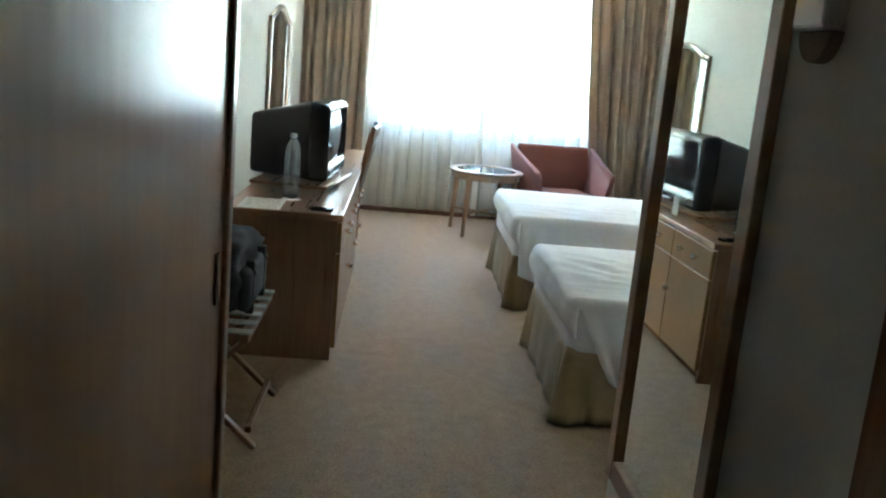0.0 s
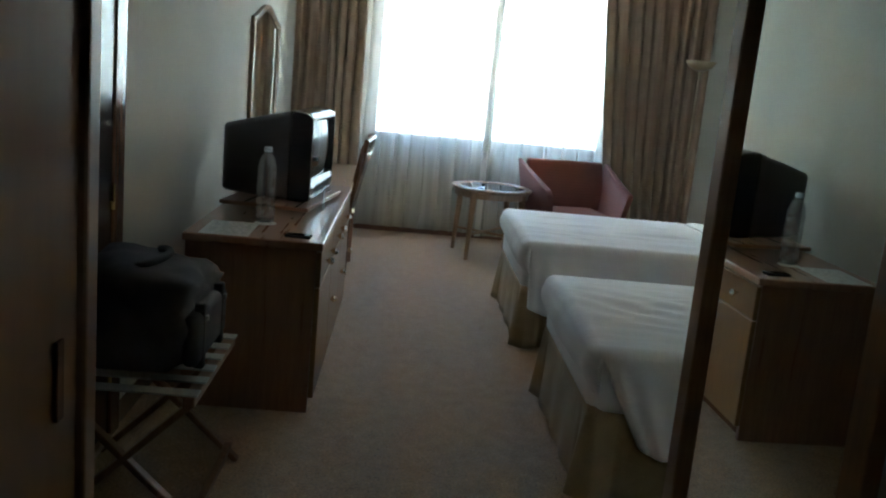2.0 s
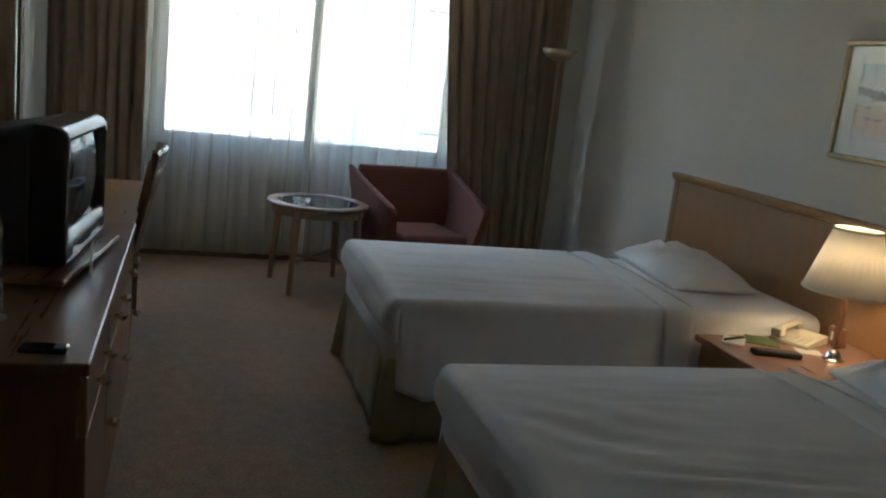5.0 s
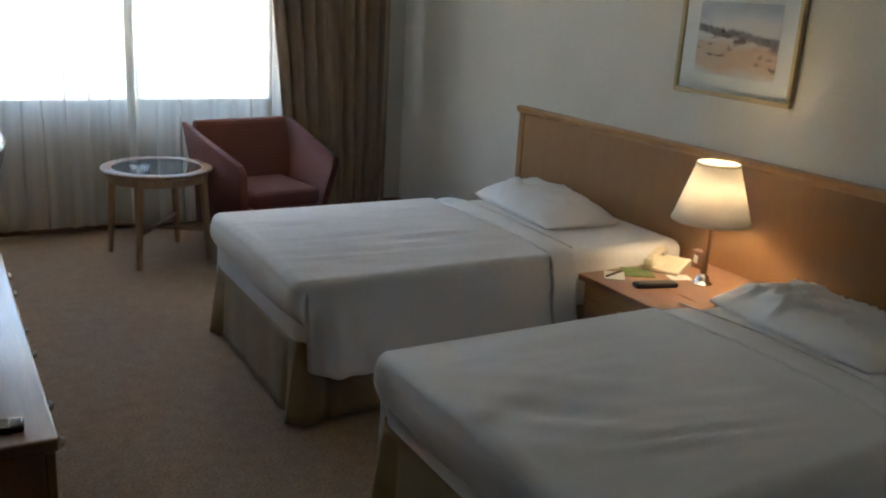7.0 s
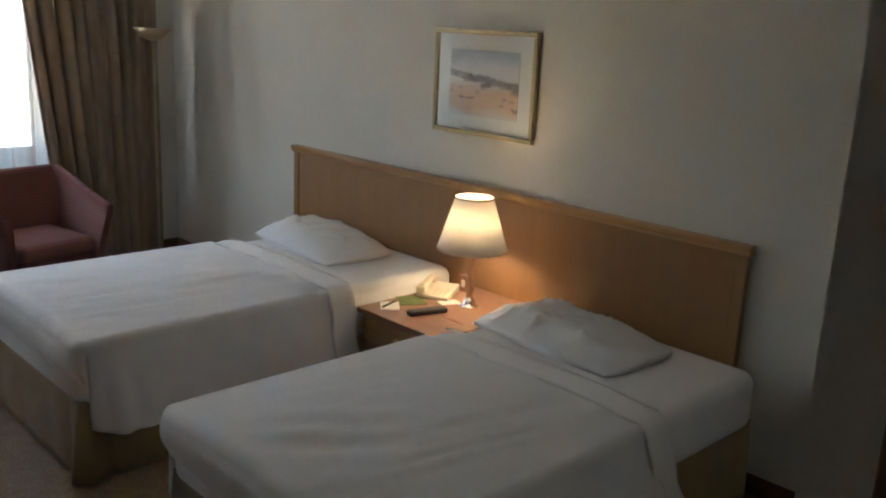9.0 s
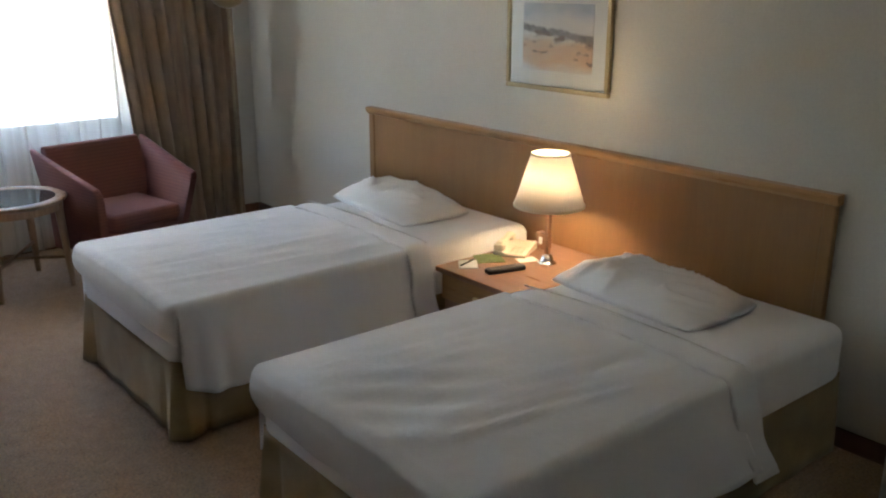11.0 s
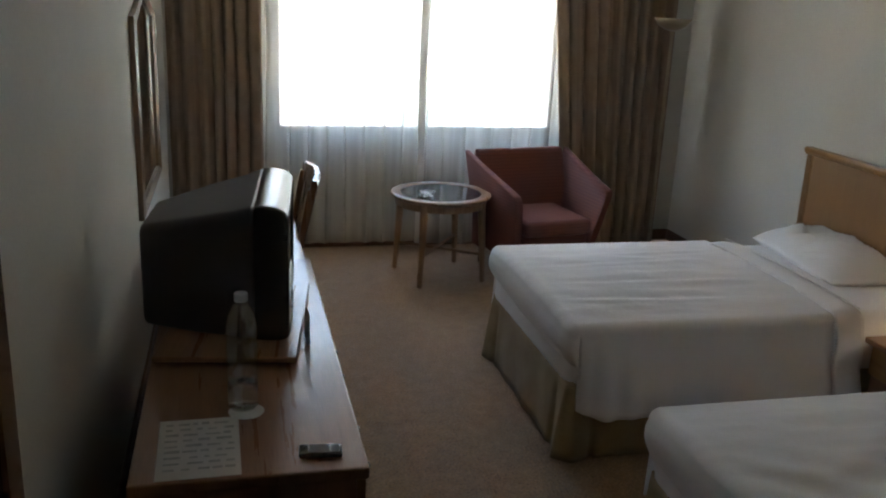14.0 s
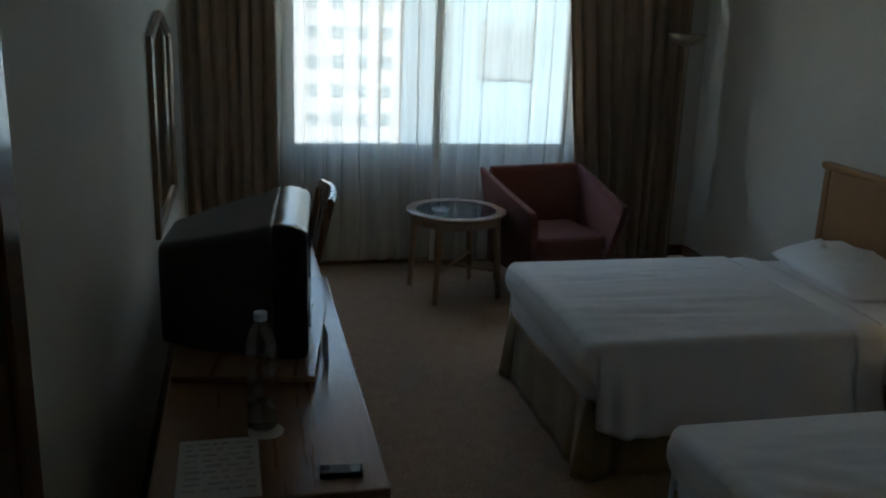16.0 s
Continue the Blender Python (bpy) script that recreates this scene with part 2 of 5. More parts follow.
M["facade"] = mat("painted_concrete", (0.165, 0.163, 0.162), (0.19, 0.188, 0.186), scale=0.4, rough=0.8, grain=0.05, grain_scale=6)
M["facade_grey"] = mat("grey_render", (0.108, 0.142, 0.155), (0.122, 0.157, 0.17), scale=0.4, rough=0.8, grain=0.05, grain_scale=6)
M["facade_window"] = mat("distant_glazing", (0.09, 0.108, 0.112), (0.12, 0.138, 0.142), scale=0.8, rough=0.12)
M["ground"] = mat("dusty_ground", (0.34, 0.31, 0.26), (0.42, 0.38, 0.32), scale=0.3, rough=0.9, grain=0.2, grain_scale=4)


def lamp_shade_material():
    m = bpy.data.materials.new("pleated_lampshade_cloth")
    m.use_nodes = True
    n, l = m.node_tree.nodes, m.node_tree.links
    n.remove(n["Principled BSDF"])
    d = n.new("ShaderNodeBsdfDiffuse")
    d.inputs[0].default_value = (0.85, 0.82, 0.77, 1)
    t = n.new("ShaderNodeBsdfTranslucent")
    t.inputs[0].default_value = (0.85, 0.82, 0.77, 1)
    mx = n.new("ShaderNodeMixShader")
    mx.inputs[0].default_value = 0.28
    l.new(d.outputs[0], mx.inputs[1])
    l.new(t.outputs[0], mx.inputs[2])
    l.new(mx.outputs[0], n["Material Output"].inputs[0])
    return m


def glow(name, colour, strength):
    m = bpy.data.materials.new(name)
    m.use_nodes = True
    p = m.node_tree.nodes["Principled BSDF"]
    p.inputs["Base Color"].default_value = (*colour, 1)
    p.inputs["Emission Color"].default_value = (*colour, 1)
    p.inputs["Emission Strength"].default_value = strength
    return m


M["shade"] = lamp_shade_material()
M["bulb"] = glow("bulb_glass", (1.0, 0.75, 0.42), 6.0)


# ---- building helpers ----
def part(name, bm, material, parent=None, label="", smooth=False):
    """Links a bmesh as one mesh object under a thing or a part."""
    me = bpy.data.meshes.new(name)
    bmesh.ops.recalc_face_normals(bm, faces=bm.faces)
    bm.to_mesh(me)
    bm.free()
    me.materials.append(M[material])
    if smooth:
        for f in me.polygons:
            f.use_smooth = True
    ob = new(name, me)
    if parent:
        ob.parent = parent
    if label:
        tagged(ob, label)
    return ob


def thing(name, x, y, z, label, category, group="", rz=0):
    ob = new(name)
    ob.empty_display_size = 0.1
    ob.matrix_world = pose(x, y, z, 0, 0, rz)
    return tagged(ob, label, category, group)


def setting(name, bm, material, label, smooth=False, category=""):
    return tagged(part(name, bm, material, None, label, smooth), category=category or name.split("_")[0], kind="structure")


def add_box(bm, x0, x1, y0, y1, z0, z1, bevel=0.0, seg=2):
    r = bmesh.ops.create_cube(bm, size=1.0)
    vs = r["verts"]
    for v in vs:
        v.co = Vector(((x0 + x1) / 2 + v.co.x * (x1 - x0), (y0 + y1) / 2 + v.co.y * (y1 - y0), (z0 + z1) / 2 + v.co.z * (z1 - z0)))
    if bevel:
        es = {e for v in vs for e in v.link_edges}
        bmesh.ops.bevel(bm, geom=list(es), offset=bevel, segments=seg, affect="EDGES", profile=0.5)
    return bm


def box(x0, x1, y0, y1, z0, z1, bevel=0.0, seg=2):
    return add_box(bmesh.new(), x0, x1, y0, y1, z0, z1, bevel, seg)


def add_lathe(bm, profile, cx=0, cy=0, cz=0, n=28, wave=0.0, waves=0):
    """Turns (radius, height) pairs about the z axis."""
    rings = []
    for r, z in profile:
        ring = []
        for i in range(n):
            a = 2 * math.pi * i / n
            rr = r * (1 + wave * math.cos(waves * a)) if waves else r
            ring.append(bm.verts.new((cx + rr * math.cos(a), cy + rr * math.sin(a), cz + z)))
        rings.append(ring)
    for a, b in zip(rings, rings[1:]):
        for i in range(n):
            bm.faces.new((a[i], a[(i + 1) % n], b[(i + 1) % n], b[i]))
    if profile[0][0] > 1e-4:
        bm.faces.new(rings[0][::-1])
    if profile[-1][0] > 1e-4:
        bm.faces.new(rings[-1])
    return bm


def lathe(profile, n=28, **k):
    return add_lathe(bmesh.new(), profile, n=n, **k)


def open_lathe(profile, n=48, wave=0.0, waves=0):
    """As lathe(), but the ends stay open; the profile runs out and back, so the wall has thickness."""
    bm = bmesh.new()
    rings = []
    for r, z in profile:
        rings.append([bm.verts.new((r * (1 + wave * math.cos(waves * 2 * math.pi * i / n)) * math.cos(2 * math.pi * i / n),
                                    r * (1 + wave * math.cos(waves * 2 * math.pi * i / n)) * math.sin(2 * math.pi * i / n), z)) for i in range(n)])
    for a, b in zip(rings, rings[1:] + rings[:1]):
        for i in range(n):
            bm.faces.new((a[i], a[(i + 1) % n], b[(i + 1) % n], b[i]))
    return bm


def add_tube(bm, a, b, ra, rb=None, n=12):
    """A straight tapered rod from a to b."""
    a, b = Vector(a), Vector(b)
    rb = ra if rb is None else rb
    q = (b - a).to_track_quat("Z", "Y")
    rings = [[bm.verts.new(c + q @ Vector((r * math.cos(2 * math.pi * i / n), r * math.sin(2 * math.pi * i / n), 0))) for i in range(n)] for c, r in ((a, ra), (b, rb))]
    for i in range(n):
        bm.faces.new((rings[0][i], rings[0][(i + 1) % n], rings[1][(i + 1) % n], rings[1][i]))
    bm.faces.new(rings[0][::-1])
    bm.faces.new(rings[1])
    return bm


def tube(a, b, ra, rb=None, n=12):
    return add_tube(bmesh.new(), a, b, ra, rb, n)


def sweep(points, r, n=8):
    """A round cord through a row of points, as one closed skin."""
    bm = bmesh.new()
    pts = [Vector(p) for p in points]
    rings = []
    for i, p in enumerate(pts):
        d = pts[min(i + 1, len(pts) - 1)] - pts[max(i - 1, 0)]
        q = d.to_track_quat("Z", "Y")
        rings.append([bm.verts.new(p + q @ Vector((r * math.cos(2 * math.pi * k / n), r * math.sin(2 * math.pi * k / n), 0))) for k in range(n)])
    for a, b in zip(rings, rings[1:]):
        for k in range(n):
            bm.faces.new((a[k], a[(k + 1) % n], b[(k + 1) % n], b[k]))
    bm.faces.new(rings[0][::-1])
    bm.faces.new(rings[-1])
    return bm


def bar(a, b, w, h, bevel=0.003):
    """A rectangular bar from a to b, w wide across and h deep."""
    bm = bmesh.new()
    a, b = Vector(a), Vector(b)
    add_box(bm, -w / 2, w / 2, -h / 2, h / 2, 0, (b - a).length, bevel, 1)
    q = (b - a).to_track_quat("Z", "Y").to_matrix().to_4x4()
    bm.transform(Matrix.Translation(a) @ q)
    return bm


def prism(points, axis, lo, hi, bevel=0.0):
    """Pulls a polygon, given by pairs, along an axis: 'x' takes (y, z) pairs, 'y' (x, z), 'z' (x, y)."""
    bm = bmesh.new()
    put = {"x": lambda p, d: (d, p[0], p[1]), "y": lambda p, d: (p[0], d, p[1]), "z": lambda p, d: (p[0], p[1], d)}[axis]
    lower = [bm.verts.new(put(p, lo)) for p in points]
    upper = [bm.verts.new(put(p, hi)) for p in points]
    k = len(points)
    bm.faces.new(lower)
    bm.faces.new(upper[::-1])
    for i in range(k):
        bm.faces.new((lower[i], upper[i], upper[(i + 1) % k], lower[(i + 1) % k]))
    if bevel:
        bmesh.ops.bevel(bm, geom=list(bm.edges), offset=bevel, segments=2, affect="EDGES", profile=0.5)
    return bm


def sheet_from(rows):
    """A skin over a grid of points."""
    bm = bmesh.new()
    vs = [[bm.verts.new(p) for p in row] for row in rows]
    for a, b in zip(vs, vs[1:]):
        for i in range(len(a) - 1):
            bm.faces.new((a[i], a[i + 1], b[i + 1], b[i]))
    return bm


def thicken(ob, t, offset=0.0):
    s = ob.modifiers.new("thickness", "SOLIDIFY")
    s.thickness, s.offset = t, offset
    return ob


def wob(x, y, z=0.0, s=1.0):
    return noise.noise(Vector((x * s, y * s, z * s)))


# ---- structure ----
XL, XR, YW, YB, CEIL = -0.17, 3.565, 4.28, -1.565, 2.55   # desk wall, bed wall, window wall, wall behind the bed, ceiling
CORR = 1.51                                            # mirror wall of the entrance passage
YE = -5.10                                               # entrance wall
WX0, WX1, WZ0, WZ1 = 0.52, 2.56, 0.81, 2.38             # window opening

setting("floor", box(XL - 0.2, XR + 0.2, YE - 0.2, YW + 0.2, -0.12, 0.0), "carpet", "beige-brown speckled short-pile carpet floor")
setting("ceiling", box(XL - 0.2, XR + 0.2, YE - 0.2, YW + 0.2, CEIL, CEIL + 0.15), "ceiling", "plain white painted ceiling")
setting("wall_west", box(XL - 0.15, XL, YE, YW, 0, CEIL), "wall", "off-white painted wall behind the desk", category="wall")
setting("wall_east", box(XR, XR + 0.15, YE, YW, 0, CEIL), "wall", "off-white painted wall behind the beds", category="wall")
bm = bmesh.new()
add_box(bm, XL - 0.15, WX0, YW, YW + 0.22, 0, CEIL)
add_box(bm, WX1, XR + 0.15, YW, YW + 0.22, 0, CEIL)
add_box(bm, WX0, WX1, YW, YW + 0.22, 0, WZ0)
add_box(bm, WX0, WX1, YW, YW + 0.22, WZ1, CEIL)
setting("wall_north", bm, "wall", "off-white window wall with one wide opening", category="wall")
setting("wall_south", box(CORR + 0.12, XR + 0.15, YB - 0.12, YB, 0, CEIL), "wall", "off-white wall beside the near bed", category="wall")
DY0, DY1 = -3.755, -2.945
bm = bmesh.new()
add_box(bm, CORR, CORR + 0.12, DY1, YB, 0, CEIL)
add_box(bm, CORR, CORR + 0.12, YE, DY0, 0, CEIL)
add_box(bm, CORR, CORR + 0.12, DY0, DY1, 2.05, CEIL)
setting("wall_passage", bm, "wall", "off-white passage wall carrying a tall mirror", category="wall")
setting("wall_entrance", box(XL - 0.15, XR + 0.15, YE - 0.12, YE, 0, CEIL), "wall", "off-white wall round the entrance door", category="wall")

# doors of the passage
def door(name, label, x0, x1, y0, y1):
    ob = setting(name, box(x0, x1, y0, y1, 0.012, 2.04, 0.004, 1), "dark_wood", label, category="door")
    return ob


d1 = door("door_1", "closed dark brown wooden bathroom door", CORR + 0.045, CORR + 0.085, DY0 + 0.035, DY1 - 0.035)
for nm, b in (("door_jamb", (DY1 - 0.035, DY1 + 0.06)), ("door_jamb", (DY0 - 0.06, DY0 + 0.035))):
    part(nm, box(CORR - 0.018, CORR + 0.118, b[0], b[1], 0, 2.10, 0.004, 1), "dark_wood", d1)
part("door_head", box(CORR - 0.018, CORR + 0.118, DY0 + 0.035, DY1 - 0.035, 2.045, 2.10, 0.004, 1), "dark_wood", d1)
part("door_handle", tube((CORR + 0.045, DY0 + 0.1, 1.0), (CORR - 0.01, DY0 + 0.1, 1.0), 0.011), "chrome", d1, "chrome lever handle")
d2 = door("door_2", "closed dark brown wooden entrance door", 0.56, 1.40, YE + 0.004, YE + 0.044)
part("door_handle", tube((0.66, YE + 0.044, 1.0), (0.66, YE + 0.1, 1.0), 0.011), "chrome", d2, "chrome lever handle")
for a, b in ((0.49, 0.555), (1.405, 1.47)):
    part("door_jamb", box(a, b, YE + 0.003, YE + 0.06, 0, 2.1, 0.004, 1), "dark_wood", d2)

# baseboards
def baseboard(x0, x1, y0, y1):
    setting("baseboard", box(x0, x1, y0, y1, 0.0, 0.085, 0.004, 1), "baseboard", "dark brown wooden baseboard", category="baseboard")


baseboard(XR - 0.014, XR - 0.001, YB + 0.015, YW - 0.002)
baseboard(CORR + 0.122, XR - 0.015, YB + 0.001, YB + 0.014)
baseboard(XL + 0.001, XL + 0.014, -0.25, YW - 0.002)
baseboard(XL + 0.001, XL + 0.014, -2.32, -1.357)
baseboard(XL + 0.015, XR - 0.015, YW - 0.014, YW - 0.001)
baseboard(CORR - 0.013, CORR - 0.001, -2.875, YB - 0.02)

# connecting door behind the luggage rack
d3 = setting("door_3", box(XL + 0.003, XL + 0.016, -1.249, -0.361, 0.012, 2.045, 0.002, 1), "door_lacquer", "closed dark lacquered connecting door behind the luggage rack", category="door")
for a, b in ((-1.35, -1.25), (-0.36, -0.255)):
    part("door_jamb", box(XL + 0.002, XL + 0.024, a, b, 0, 2.14, 0.004, 2), "dark_wood", d3)
part("door_head", box(XL + 0.002, XL + 0.0235, -1.2495, -0.3605, 2.05, 2.14, 0.004, 2), "dark_wood", d3)
for z in (0.25, 0.90, 1.82):
    part("hinge", tube((XL + 0.021, -0.362, z - 0.045), (XL + 0.021, -0.362, z + 0.045), 0.0065, n=10), "brass", d3, "worn brass hinge")
part("door_handle", tube((XL + 0.016, -1.145, 1.0), (XL + 0.07, -1.145, 1.0), 0.011), "chrome", d3, "chrome knob handle")

# window
FY0, FY1 = YW + 0.006, YW + 0.056
MX = 1.56
win = setting("window_1", box(WX0 + 0.002, WX1 - 0.002, FY0, FY1, WZ0 + 0.001, WZ0 + 0.055, 0.004, 1), "grey_alu", "wide two-light window with grey aluminium frame", category="window")
part("window_head", box(WX0 + 0.002, WX1 - 0.002, FY0, FY1, WZ1 - 0.055, WZ1 - 0.002, 0.004, 1), "grey_alu", win)
for x in (WX0 + 0.027, MX, WX1 - 0.027):
    part("window_stile", box(x - 0.025, x + 0.025, FY0 + 0.002, FY1 - 0.002, WZ0 + 0.056, WZ1 - 0.056, 0.004, 1), "grey_alu", win, "grey anodised window stile")
part("window_sill", box(WX0 - 0.03, WX1 + 0.03, YW - 0.022, YW - 0.002, WZ0 - 0.03, WZ0 + 0.004, 0.005, 2), "grey_alu", win, "narrow grey inner sill")
for a, b in ((WX0 + 0.053, MX - 0.026), (MX + 0.026, WX1 - 0.053)):
    p = part("pane", box(a, b, FY0 + 0.022, FY0 + 0.027, WZ0 + 0.057, WZ1 - 0.057), "window_glass", win, "clear glass pane")
    p.visible_shadow = False


# ---- curtains ----
def curtain(name, x0, x1, y, z0, z1, folds, depth, material, label, seed, inner=0.0, n=14):
    """A hanging cloth with uneven folds; inner pulls the near hem sideways."""
    rows = []
    zs = [z0 + (z1 - z0) * i / 16 for i in range(17)]
    cols = folds * n
    for z in zs:
        f = (z - z0) / (z1 - z0)
        row = []
        for i in range(cols + 1):
            u = i / cols
            du = 0.35 * wob(u * folds * 0.45, seed, 0, 1.0)
            ph = 2 * math.pi * (u * folds + du + 0.10 * wob(u * 5, z * 0.9, seed))
            amp = depth * (0.75 + 0.6 * wob(u * folds * 0.8, seed + 3, z * 0.4)) * (0.7 + 0.3 * (1 - f))
            yy = y + amp * math.sin(ph) + 0.25 * amp * math.sin(2.1 * ph + seed)
            xx = x0 + (x1 - x0) * u + 0.3 * amp * math.cos(ph)
            xx += inner * (1 - f) * (1 - u)
            row.append((xx, yy, z + 0.006 * math.sin(ph) * (1 - f)))
        rows.append(row)
    bm = sheet_from(rows)
    uv = bm.loops.layers.uv.new("UVMap")
    per = cols + 1
    bm.verts.index_update()
    for f in bm.faces:
        for lp in f.loops:
            i = lp.vert.index
            lp[uv].uv = ((i % per) / cols * (x1 - x0) * 1.6, (i // per) / 16)
    ob = part(name, bm, material, None, "", True)
    return tagged(ob, label, "curtain")


c1 = curtain("heavy_curtain", XL + 0.03, 0.44, 4.05, 0.02, 2.48, 7, 0.042, "curtain", "drawn-back olive-brown striped curtain hanging beside the window", 1.0, n=16)
thicken(c1, 0.004)
c2 = curtain("heavy_curtain", 2.34, 3.30, 4.04, 0.02, 2.48, 9, 0.042, "curtain", "drawn-back olive-brown striped curtain hanging behind the armchair", 5.0, inner=0.24, n=16)
thicken(c2, 0.004)
tagged(c1, group="window curtains"), tagged(c2, group="window curtains")


def sheer_curtain(x0, x1, y, z0, z1, folds, seed, label):
    """Thin cloth gathered into soft folds, each lapping a little over the next."""
    rows = []
    cols = folds * 18
    for j in range(15):
        f = j / 14
        row = []
        for i in range(cols + 1):
            u = i / cols
            ph = 2 * math.pi * (u * folds + 0.55 * wob(u * folds * 0.33, seed, 0.25 * f) + 0.12 * wob(u * folds, seed + 4, 1.5 * f))
            size = 0.75 + 0.9 * wob(u * folds * 0.6, seed + 7, 0.5 * f)
            lap = (x1 - x0) / folds * 0.25 * max(0.15, size)
            row.append((x0 + (x1 - x0) * u + lap * math.sin(ph) + 0.012 * wob(u * 4, seed, 2 * f) * (1 - f), y + 0.024 * max(0.2, size) * math.cos(ph) + 0.006 * math.sin(2.3 * ph + seed), z0 + (z1 - z0) * f))
        rows.append(row)
    return tagged(part("sheer_curtain", sheet_from(rows), "sheer", None, "", True), label, "curtain")


c3 = sheer_curtain(0.40, 1.625, 4.155, 0.06, 2.49, 9, 9.0, "white translucent voile curtain drawn over one half of the window")
c4 = sheer_curtain(1.50, 2.66, 4.100, 0.055, 2.49, 8, 13.0, "white translucent voile curtain drawn towards the armchair side")
# strip added before the mullion so that its line stays grey against the glare
rows = []
for j in range(25):
    z = 0.055 + 2.435 * j / 24
    rows.append([(1.492 + 0.050 * k / 6 + 0.006 * wob(z * 1.3, 2.0, 5.0), 4.064 + 0.006 * math.sin(math.pi * k / 6) + 0.004 * wob(z * 2, k * 0.5, 3.0), z) for k in range(7)])
part("mullion_shade_strip", sheet_from(rows), "sheer_strip", c4, "dense white strip along the leading edge, added to darken the mullion line", True)
tagged(c3, group="sheer curtains"), tagged(c4, group="sheer curtains")
tagged(setting("curtain_rail", box(XL + 0.02, XR - 0.02, 4.01, 4.19, 2.492, 2.545, 0.004, 1), "alu", "white ceiling-mounted curtain rail"), category="rail")

# ---- far side of the street ----
setting("ground", box(-120, 120, YW + 0.6, 160, -14.2, -14.0), "ground", "pale dusty street level below the window", category="ground")


def block(name, x0, x1, y, z0, z1, cols, rows, material, label, ww, wh, balcony):
    ob = thing(name, (x0 + x1) / 2, y, z0, label, "building")
    w = x1 - x0
    part("wall", box(-w / 2, w / 2, 0, 8, 0, z1 - z0), material, ob)
    part("roof", box(-w / 2 - 0.3, w / 2 + 0.3, -0.3, 8.3, z1 - z0 + 0.005, z1 - z0 + 0.6), material, ob)
    wm = None
    for c in range(cols):
        for r in range(rows):
            cx = -w / 2 + w * (c + 0.5) / cols
            cz = (z1 - z0) * (r + 0.5) / rows
            if wm is None:
                wob_ = part("window", box(-ww / 2, ww / 2, -0.12, -0.004, -wh / 2, wh / 2), "facade_window", ob)
                wm = wob_.data
            else:
                wob_ = new("window", wm)
                wob_.parent = ob
            wob_.location = (cx, 0, cz)
    if balcony:
        bmesh_data = None
        for r in range(rows):
            cz = (z1 - z0) * (r + 0.12) / rows
            if bmesh_data is None:
                sl = part("balcony", box(-w / 2, w / 2, -0.9, -0.13, -0.08, 0.5, 0.02, 1), material, ob)
                bmesh_data = sl.data
            else:
                sl = new("balcony", bmesh_data)
                sl.parent = ob
            sl.location = (0, 0, cz)
    return ob


block("apartment_tower", -9.0, 20.4, 88, -14.0, 20.2, 12, 12, "facade", "pale apartment tower with rows of small windows", 1.0, 1.15, False)
# right and upper parts lie out of view, added to cut light on the desk wall
block("office_block", 8.6, 42.1, 38, -14.0, 19.15, 5, 6, "facade_grey", "pale blue-grey rendered block with large windows, its unseen right and upper parts added to shade the room", 2.6, 2.45, False)


